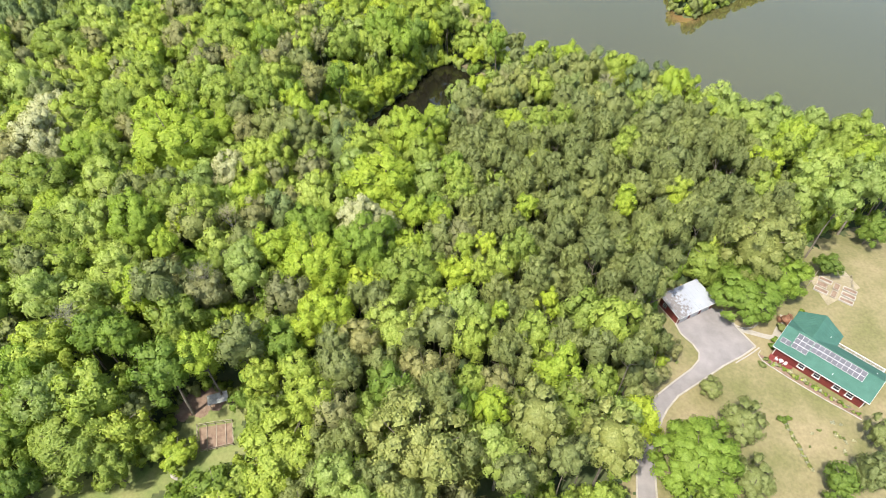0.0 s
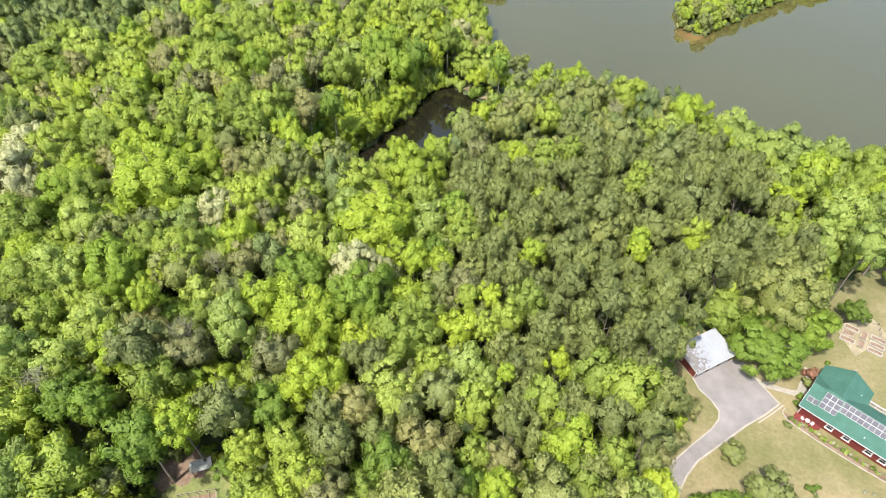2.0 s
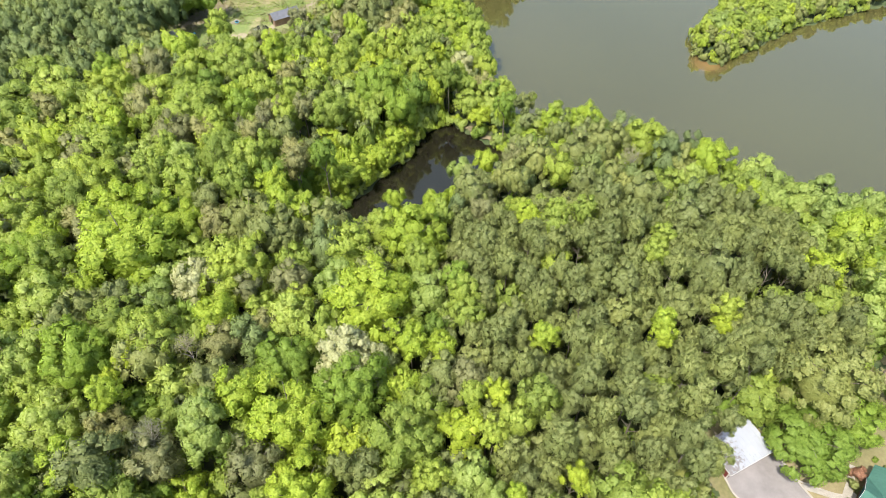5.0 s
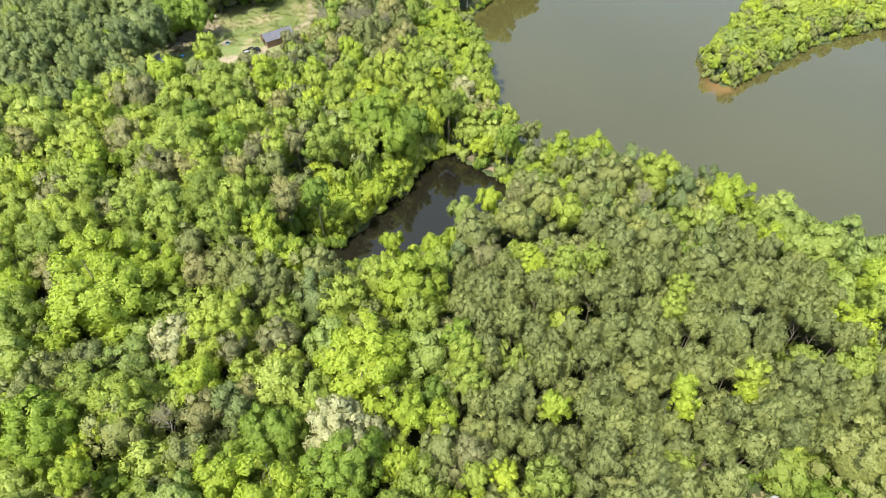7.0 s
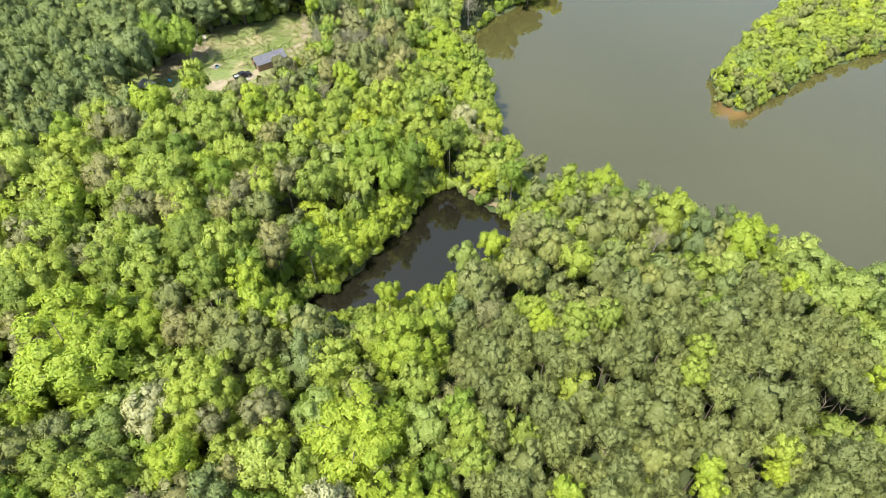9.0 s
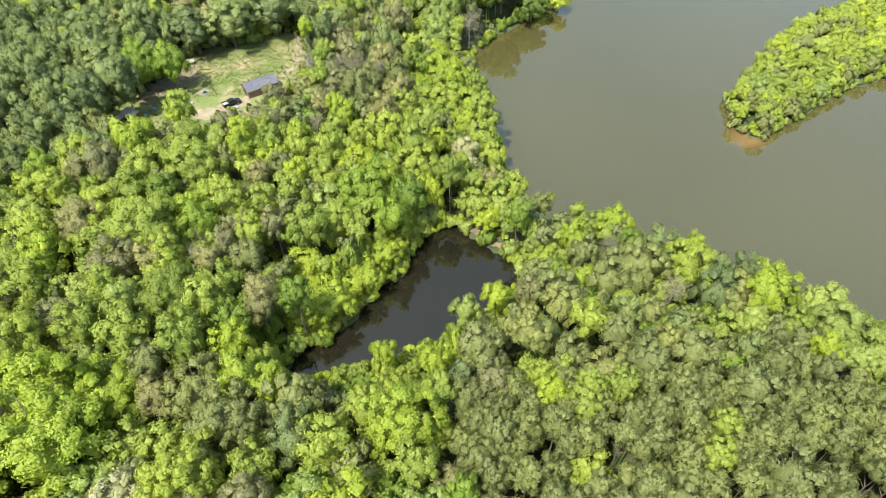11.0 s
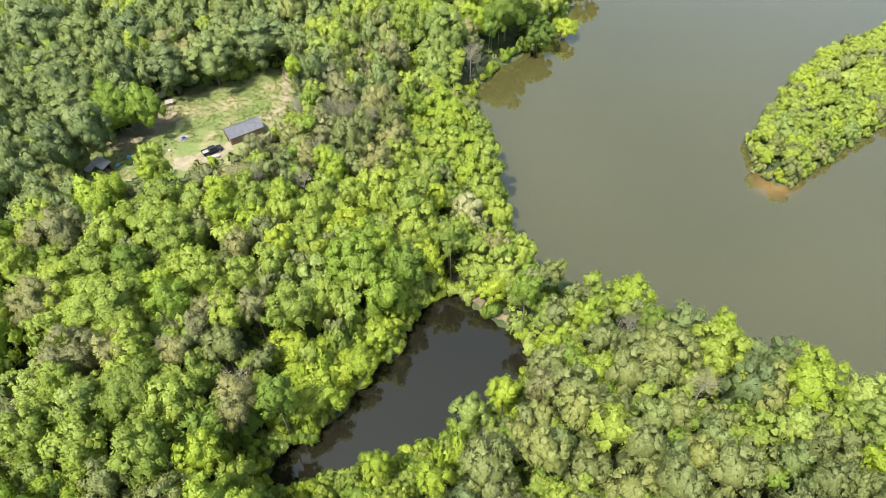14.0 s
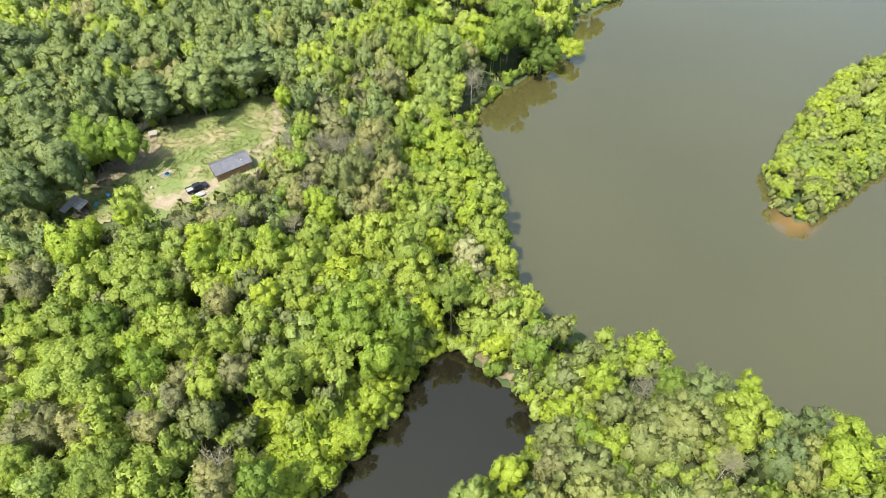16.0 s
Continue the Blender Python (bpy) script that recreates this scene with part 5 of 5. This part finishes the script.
# ---- the cottage garden in the wood ----
flat("garden_plot", [(-45.2, 53.0), (-39.4, 54.0), (-38.2, 50.0), (-43.7, 48.6)], ground_z(-42, 51) + 0.22, SOIL, "fenced plot of bare brown earth", "garden plot", 0.4)
fence("plot_fence", [(-45.5, 53.3), (-39.2, 54.3), (-37.9, 49.7), (-43.9, 48.2), (-45.5, 53.3)], 1.2, "grey post-and-rail fence round the earth plot", 1.5)
for k in range(3):
    u = (k + 0.8) / 3.6
    part("furrow_board", boxed(-2.2, -0.06, 0, 2.2, 0.06, 0.12, 0.01, pose(-44.5 + 5.9 * u, 50.9 + 1.2 * u, ground_z(-42, 51) + 0.23, 0, 0, 105)), TIMBER,
         bpy.data.objects["garden_plot"])


def open_shelter():
    z = ground_z(-42, 58)
    t = thing("garden_shelter", pose(-43.8, 56.6, z, 0, 0, 18), "small open garden shelter with a pale metal roof", "shelter")
    for x in (0.2, 3.2):
        for y in (0.2, 1.6):
            part("post", boxed(x - 0.06, y - 0.06, -0.1, x + 0.06, y + 0.06, 2.1), TIMBER, t)
    metal_roof("roof", t, SHEET_ROOF, "pale sheet-metal roof", (-0.1, -0.1, 2.1), (3.6, -0.1, 2.1), (3.6, 1.9, 2.45), (-0.1, 1.9, 2.45), 0.06, 0.4)
    part("bench", boxed(0.4, 1.1, 0.4, 3.0, 1.5, 0.46), TIMBER, t)


open_shelter()
draped_soil = [(-50.5, 54.5), (-50.0, 59.5), (-45.0, 62.0), (-40.5, 58.5), (-44.5, 55.5)]
rocks([(-47.3, 43.9, 0.6), (-46.6, 43.5, 0.45), (-58.6, 42.5, 0.4)], "pale boulder at the lawn's edge", "lawn boulders")


def striped_shed():
    z = ground_z(15.5, 43.5)
    t = thing("old_shed", pose(13.2, 41.9, z, 0, 0, 3), "old shed with a rusty brown-and-white striped metal roof", "shed")
    for x, y, w, d in ((0, 0, 4.2, 0.12), (0, 2.2, 4.2, 0.12), (0, 0.12, 0.12, 2.08), (4.08, 0.12, 0.12, 2.08)):
        part("wall", boxed(x, y, -0.1, x + w, y + d, 2.2), BROWN_WOOD, t)
    r = part("roof", boxed(-0.2, -0.2, 2.2, 4.4, 2.5, 2.28), BROWN_WOOD, t)
    for k in range(7):
        part("roof_sheet", boxed(-0.2 + 0.66 * k, -0.25, 2.285, 0.14 + 0.66 * k, 2.55, 2.32), WHITE if k != 3 else SHEET_ROOF, r, "pale corrugated sheet")


striped_shed()


# ---- the clearing in the pines ----
def clear_z(x, y):
    return ground_z(x, y) + 0.3


def field_shed():
    t = thing("field_shed", pose(-56.2, 228.8, clear_z(-54, 233), 0, 0, 35), "long brown shed with a dark metal gable roof", "shed")
    w, d, h = 9.2, 5.0, 2.4
    part("wall", boxed(0, 0, -0.3, w, 0.15, h), BROWN_WOOD, t)
    part("wall", boxed(0, d - 0.15, -0.3, w, d, h), BROWN_WOOD, t)
    for x in (0.0, w - 0.15):
        part("gable_wall", slab(bmesh.new(), [(x, 0.15, -0.3), (x, d - 0.15, -0.3), (x, d - 0.15, h), (x, d / 2, h + 1.25), (x, 0.15, h)], (0.15, 0, 0)), BROWN_WOOD, t)
    # The gable isn't cut: a flat black panel paints the shade inside the doorway.
    part("door", boxed(-0.05, 1.7, 0, -0.004, 3.3, 2.1, 0.01), BLACK_CAR_AND_DOORWAY, t, "flat black panel standing in for the shade inside an open doorway")
    metal_roof("roof", t, DARK_ROOF, "dark grey ribbed metal roof", (-0.3, -0.35, h - 0.15), (w + 0.3, -0.35, h - 0.15), (w + 0.3, d / 2, h + 1.35), (-0.3, d / 2, h + 1.35), 0.08, 0.7)
    metal_roof("roof", t, DARK_ROOF, "dark grey ribbed metal roof", (w + 0.3, d + 0.35, h - 0.15), (-0.3, d + 0.35, h - 0.15), (-0.3, d / 2, h + 1.35), (w + 0.3, d / 2, h + 1.35), 0.08, 0.7)
    part("stove_pipe", rod(bmesh.new(), (6.6, 3.3, h + 0.7), (6.6, 3.3, h + 1.9), 0.10, sides=8), STEEL, t, "bright metal stove pipe")
    part("roof_vent", boxed(7.0, 0.7, h + 0.55, 7.35, 1.1, h + 0.85), SHEET_ROOF, t)


field_shed()


def pickup():
    t = thing("pickup_truck", pose(-60.7, 226.0, clear_z(-60.7, 226.0), 0, 0, 37), "black pickup truck with an open bed, parked on grass", "truck")
    bm = bmesh.new()
    prof = [(-2.6, 0.45), (2.5, 0.45), (2.62, 0.7), (2.55, 1.0), (1.35, 1.12), (0.75, 1.12), (-0.75, 1.12), (-2.62, 1.1), (-2.66, 0.8)]
    slab(bm, [(x, -0.95, z) for x, z in prof], (0, 1.9, 0))
    bmesh.ops.bevel(bm, geom=bm.edges[:], offset=0.05, segments=1, affect="EDGES", profile=0.5)
    body = part("body", bm, BLACK_CAR_AND_DOORWAY, t, "glossy black body")
    bm = bmesh.new()
    lo = [bm.verts.new(p) for p in ((1.35, -0.88, 1.1), (1.35, 0.88, 1.1), (-0.95, 0.88, 1.1), (-0.95, -0.88, 1.1))]
    hi = [bm.verts.new(p) for p in ((0.75, -0.7, 1.78), (0.75, 0.7, 1.78), (-0.75, 0.7, 1.8), (-0.75, -0.7, 1.8))]
    bm.faces.new(hi)
    for k in range(4):
        bm.faces.new((lo[k], lo[(k + 1) % 4], hi[(k + 1) % 4], hi[k]))
    bmesh.ops.recalc_face_normals(bm, faces=bm.faces[:])
    part("cab", bm, BLACK_CAR_AND_DOORWAY, t)
    part("windscreen", slab(bmesh.new(), [(1.30, -0.74, 1.19), (1.30, 0.74, 1.19), (0.83, 0.62, 1.72), (0.83, -0.62, 1.72)], (0.03, 0, 0.03)), GLASS, t)
    part("bed_floor", boxed(-2.5, -0.78, 1.11, -1.0, 0.78, 1.14), SHEET_ROOF, t, "pale cargo bed floor")
    for y in (-0.95, 0.80):
        part("bed_side", boxed(-2.62, y, 1.09, -0.97, y + 0.15, 1.38, 0.02), BLACK_CAR_AND_DOORWAY, t)
    part("tailgate", boxed(-2.66, -0.8, 1.09, -2.56, 0.8, 1.36, 0.02), BLACK_CAR_AND_DOORWAY, t)
    for y in (-0.5, 0.1):
        part("headlight", boxed(2.54, y * 1.2, 0.75, 2.64, y * 1.2 + 0.4, 0.92), GLASS, t)
    for x in (-1.7, 1.6):
        for y in (-0.98, 0.98):
            w = part("wheel", rod(bmesh.new(), (x, y - 0.13, 0.40), (x, y + 0.13, 0.40), 0.40, sides=14), RUBBER, t)
            part("rim", rod(bmesh.new(), (x, y - 0.14, 0.40), (x, y + 0.14, 0.40), 0.22, sides=10), STEEL, w)


pickup()


def trailer():
    t = thing("utility_trailer", pose(-60.0, 223.6, clear_z(-60, 223.6), 0, 0, 37), "pale grey flat trailer loaded with boards", "trailer")
    part("platform", boxed(-1.9, -0.75, 0.5, 1.7, 0.75, 0.6, 0.02), SHEET_ROOF, t)
    part("drawbar", rod(bmesh.new(), (1.7, 0, 0.5), (2.9, 0, 0.42), 0.05), STEEL, t)
    for k in range(4):
        part("board", boxed(-1.7 + 0.1 * k, -0.6 + 0.3 * k, 0.61 + 0.02 * (k % 2), 1.4 - 0.2 * k, -0.36 + 0.3 * k, 0.70 + 0.05 * (k % 3), 0.01), WHITE if k % 2 else SHEET_ROOF, t)
    for y in (-0.85, 0.85):
        part("wheel", rod(bmesh.new(), (0, y - 0.09, 0.32), (0, y + 0.09, 0.32), 0.32, sides=12), RUBBER, t)


trailer()


def lean_to():
    t = thing("lean_to_hut", pose(-90.6, 217.6, clear_z(-88, 220), 0, 0, -28), "weathered open hut with sagging grey roof sheets", "hut")
    for x, y, h in ((0.2, 0.2, 1.9), (4.2, 0.3, 1.9), (0.2, 4.2, 2.9), (4.2, 4.2, 2.9)):
        part("post", rod(bmesh.new(), (x, y, -0.2), (x, y, h), 0.09), BROWN_WOOD, t)
    part("back_wall", boxed(0.1, 4.25, 0, 4.4, 4.35, 2.7), BROWN_WOOD, t)
    part("roof_sheet", slab(bmesh.new(), [(-0.4, -0.3, 1.85), (1.9, -0.4, 2.0), (2.1, 4.5, 3.0), (-0.3, 4.7, 2.85)], (0, 0, -0.06)), SHEET_ROOF, t)
    part("roof_sheet", slab(bmesh.new(), [(2.0, 1.8, 2.5), (4.8, 1.5, 2.35), (4.7, 4.6, 2.9), (2.1, 4.5, 3.06)], (0, 0, -0.06)), SHEET_ROOF, t)
    part("workbench", boxed(2.2, 0.6, 0.7, 4.2, 1.5, 0.78), TIMBER, t)
    for k in range(5):
        part("crate", boxed(2.2 + 0.5 * k, 2.0 + 0.2 * (k % 2), 0, 2.6 + 0.5 * k, 2.5 + 0.2 * (k % 2), 0.5 + 0.15 * (k % 3), 0.02), BROWN_WOOD, t)


lean_to()


def draped(name, pts, mat, label, lift=0.15):
    edge = np.array(pts, float)
    lo, hi = edge.min(0) - 2, edge.max(0) + 2
    return tagged(sheet(name, np.arange(lo[0], hi[0], 0.25), np.arange(lo[1], hi[1], 0.25), land, mat,
                        lambda x, y: outside(edge, x, y) + 0.35 * np.sin(x * 2.1) + 0.3 * np.sin(y * 2.7 + x) < 0, lift), label, "track", kind="structure")


draped("pond_bank", [(3.5, 183.0), (9.5, 177.4), (15.2, 172.2), (19.0, 166.2), (20.0, 167.5), (16.5, 173.4), (10.8, 178.9), (4.6, 184.4)], BANK, "bare tan bank of the pond with thin dry grass", 0.5)
draped("bare_ground", draped_soil, SOIL, "bare shaded earth under the trees")
draped("dirt_track", [(-49.2, 266), (-47.2, 266), (-45.0, 254), (-44.6, 248), (-47.4, 241.6), (-51.0, 239.4), (-51.6, 241.2), (-48.6, 243.8), (-46.8, 248), (-47.0, 254)],
       DIRT, "bare dirt track into the clearing", 0.34)
draped("parking_dirt", [(-71.5, 220.5), (-69.5, 224.0), (-65.0, 225.2), (-61.5, 228.5), (-56.5, 229.8), (-55.5, 227.5), (-58.5, 223.5), (-62.0, 221.0), (-67.0, 219.0)], DIRT, "worn sandy parking ground", 0.34)
draped("dry_grass", [(-91, 229.5), (-84, 241), (-80.5, 249), (-77, 247), (-75, 240), (-79, 233), (-84, 229)], DIRT, "dry straw-coloured grass by the trees", 0.33)

z = clear_z(-70.3, 232.0)
t = thing("pallet", pose(-70.3, 232.0, z, 0, 0, 60), "grey timber pallet platform on the grass", "pallet")
for k in range(7):
    part("slat", boxed(-1.6, -1.4 + 0.4 * k, 0.10, 1.6, -1.06 + 0.4 * k, 0.14), TIMBER, t)
for y in (-1.3, 0.0, 1.3):
    part("bearer", boxed(y - 0.05, -1.4, 0, y + 0.05, 1.4, 0.1), TIMBER, t)
t = thing("water_tub", pose(-69.8, 231.6, z + 0.14), "round pale blue plastic tub on the pallet", "tub")
part("shell", rod(bmesh.new(), (0, 0, 0), (0, 0, 0.4), 0.55, 0.62, sides=16), BLUE, t)
part("water", rod(bmesh.new(), (0, 0, 0.40), (0, 0, 0.41), 0.55, sides=16), POND, t)
for x, y, w, d, h, m, lab in ((-84.3, 221.3, 1.2, 0.9, 0.25, BLUE, "crumpled blue tarpaulin on the ground"), (-82.4, 224.3, 1.0, 0.8, 0.5, BLUE, "pale blue plastic bin lying in the grass"),
                              (-87.3, 228.6, 1.5, 1.0, 0.2, TIMBER, "stack of pale boards on the ground"), (-72.4, 226.8, 0.7, 0.5, 0.4, WHITE, "white plastic box in the grass"),
                              (-74.2, 229.2, 0.6, 0.5, 0.5, RUBBER, "dark bucket in the grass"), (-86.0, 219.2, 0.6, 2.4, 0.15, TIMBER, "pale planks leading to the hut")):
    o = thing("yard_item", pose(x, y, clear_z(x, y), 0, 0, x * 31), lab, "clutter")
    bm = boxed(-w / 2, -d / 2, -0.05, w / 2, d / 2, h, min(0.08, h * 0.3))
    bmesh.ops.subdivide_edges(bm, edges=bm.edges[:], cuts=2)
    q = random.Random(int(-x * 10))
    for v in bm.verts:
        v.co += Vector((q.uniform(-0.06, 0.06), q.uniform(-0.06, 0.06), q.uniform(-0.04, 0.04)))
    part("shell", bm, m, o)
t = thing("deer_blind", pose(-78.3, 247.8, clear_z(-78.3, 247.8), 0, 0, 20), "small tan box shelter at the meadow's edge", "box shelter")
part("body", boxed(-0.9, -0.7, 0, 0.9, 0.7, 1.0, 0.03), TIMBER, t)
part("lid", slab(bmesh.new(), [(-1.1, -0.9, 1.0), (1.1, -0.9, 1.0), (1.1, 0.9, 1.25), (-1.1, 0.9, 1.25)], (0, 0, -0.06)), CONCRETE, t)


# ---- undergrowth: low leafy tufts over the wood floor and rough grass in the clearing ----
def undergrowth(name, spots, mat, label, r0, cards, size):
    shapes = [broad_crown(900 + k, 1.0, 0.55, cards, 7, size, False) for k in range(4)]
    pieces = []
    for k, (x, y, r, h) in enumerate(spots):
        v, f, n = shapes[k % 4]
        c, s = math.cos(k * 1.7), math.sin(k * 1.7)
        pieces.append((np.stack([(v[:, 0] * c - v[:, 1] * s) * r + x, (v[:, 0] * s + v[:, 1] * c) * r + y, (v[:, 2] + 0.4) * h + ground_z(x, y)], 1), f, unit(n + np.array([0, 0, 1.6]))))
    v, f, n = gather(pieces)
    tagged(new(name, from_arrays(name, v, f, mat, True, n)), label, "undergrowth", kind="stuff")


def wood_spots(n, y0, y1, seed, r, h):
    q = np.random.default_rng(seed)
    out = []
    y = q.uniform(y0, y1, n)
    x = q.uniform(-1, 1, n) * half_width(y)
    keep = (outside(LAKE_EDGE, x, y) > 0.6) | (outside(ISLAND_EDGE, x, y) < -0.6)
    for e in (POND_EDGE, HOUSE_LAWN, COTTAGE_LAWN, CLEARING):
        keep &= outside(e, x, y) > 0.8
    a, b = q.uniform(0.7, 1.4, n), q.uniform(0.6, 1.4, n)
    return [(x[k], y[k], r * a[k], h * b[k]) for k in np.where(keep)[0]]


undergrowth("undergrowth", wood_spots(600, 35, 240, 3, 2.0, 2.8), LEAVES["V"], "green undergrowth between the trunks", 1, 120, 0.17)
undergrowth("undergrowth", wood_spots(600, 35, 330, 4, 1.9, 2.6), LEAVES["G"], "light green undergrowth between the trunks", 1, 120, 0.17)
undergrowth("undergrowth", wood_spots(350, 190, 330, 6, 2.2, 3.0), LEAVES["O"], "olive undergrowth between the trunks", 1, 100, 0.19)

# ---- bushes along the water and round the clearings ----
BUSHES = {}


def low_bush(name, kind, x, y, r, h, turn, form):
    z = max(ground_z(x, y), 0.0)
    m = pose(x, y, z - 0.15, 0, 0, turn)
    key = (name, kind, form)
    if key in BUSHES:
        t = copy_thing(BUSHES[key], m)
        for o in t.children:
            o.matrix_basis = Matrix.Diagonal((r, r, h, 1))
        return t
    t = thing(name, m, {"L": "bright lime-green bush at the wood's edge", "G": "light green bush at the wood's edge", "V": "full green bush at the wood's edge",
                          "P": "pale yellow-green bush on the bank", "O": "grey-green bush at the wood's edge", "B": "half-bare brownish bush at the wood's edge"}[kind], "shrub", "bushes of the banks and edges")
    v, f, n = broad_crown(ord(kind) * 3 + form, 1.0, 0.55, 300, 11, 0.12)
    v[:, 2] += 0.45
    o = new("crown", from_arrays("crown", v, f, LEAVES[kind], True, n))
    o.parent = t
    v, f = gather([stick((0, 0, -0.1), (math.cos(a) * 0.4, math.sin(a) * 0.4, 0.6), 0.04, 0.015) for a in (0.3, 2.4, 4.4)])
    o = new("stems", from_arrays("stems", v, f, BARK))
    o.parent = t
    for o in t.children:
        o.matrix_basis = Matrix.Diagonal((r, r, h, 1))
    BUSHES[key] = t
    return t


def border(name, edge, gap, off, r, h, kinds, seed, where=lambda x, y: True):
    """Bushes set along an outline, off metres outside it."""
    q = random.Random(seed)
    for (ax, ay), (bx, by) in zip(edge, np.roll(edge, -1, 0)):
        run = math.hypot(bx - ax, by - ay)
        for k in range(max(1, round(run / gap))):
            u = (k + q.random()) / max(1, round(run / gap))
            x, y = ax + (bx - ax) * u, ay + (by - ay) * u
            nx, ny = (by - ay) / run, -(bx - ax) / run
            if float(outside(edge, np.array([x + nx * 0.3]), np.array([y + ny * 0.3]))[0]) < 0:
                nx, ny = -nx, -ny
            d = off + q.uniform(-0.5, 0.7)
            x, y, s = x + nx * d, y + ny * d, q.uniform(0.7, 1.3)
            kind, form, turn = q.choice(kinds), q.randrange(2), q.uniform(0, 360)
            if where(x, y):
                low_bush(name, kind, x, y, r * s, h * s * q.uniform(0.8, 1.2), turn, form)


border("pond_bush", POND_EDGE, 1.7, 0.5, 2.1, 3.0, "LLGVPG", 1, lambda x, y: not (4 < x < 18 and y > 170) or (x * 7.3) % 1 < 0.4)
border("pond_bush", POND_EDGE, 2.2, 2.9, 2.4, 4.2, "LLGVPG", 7, lambda x, y: x < 0 or y < 165)
border("bank_bush", POND_EDGE, 2.4, 5.8, 3.0, 7.0, "LGVG", 10, lambda x, y: x < 2 and y > 142)
border("lakeside_bush", LAKE_EDGE, 2.8, 1.0, 1.9, 2.8, "GLVPG", 2, lambda x, y: x < 140 and y < 352)
border("island_bush", ISLAND_EDGE, 2.3, -1.5, 1.5, 2.2, "GGPO", 3, lambda x, y: x < 165)
border("clearing_bush", CLEARING, 2.6, 1.6, 2.3, 3.6, "VGOVB", 4, lambda x, y: not (x > -52 and y > 236) and y > 219 and not (-66 < x < -51 and y < 228))
border("garden_bush", HOUSE_LAWN, 2.4, 1.4, 1.7, 2.0, "GOVBL", 5, lambda x, y: x < 47.5 and y > 58)
border("edge_bush", HOUSE_LAWN, 2.6, 5.4, 3.0, 7.0, "GVOG", 9, lambda x, y: (y > 84 and x < 100) or (x < 47.5 and y > 62))
border("garden_bush", HOUSE_LAWN, 1.9, 2.6, 2.6, 4.6, "GVVG", 8, lambda x, y: y > 84 and x < 100)
border("garden_bush", COTTAGE_LAWN, 2.6, 1.2, 1.6, 2.0, "GVO", 6, lambda x, y: y > 41)

# ---- grass of the clearing ----
q = np.random.default_rng(12)
n = 9000
gx, gy, gu, gs = q.uniform(-98, -42, n), q.uniform(210, 268, n), q.uniform(size=n), q.uniform(size=n)
ok = (outside(CLEARING, gx, gy) < 0.3) & ~((gx > -71) & (gx < -54) & (gy < 230) & (gs > 0.35)) & (np.hypot(gx + 52.5, gy - 234.0) > 6)
dry = np.clip(1 - np.abs(outside(CLEARING, gx, gy) + 5) / 6, 0, 1) * (gx < -66) * (gy > 226) + 0.28
for dried, m, lab in ((False, "H", "green weeds and grass in the clearing"), (True, "S", "dry straw-coloured grass in the clearing")):
    sel = ok & ((gu < dry) == dried)
    undergrowth("meadow_grass" if not dried else "straw_grass", [(a, b, 0.25 + 0.3 * c, 0.35 + 0.4 * c) for a, b, c in zip(gx[sel], gy[sel], gs[sel])], LEAVES[m], lab, 1, 14, 0.26)
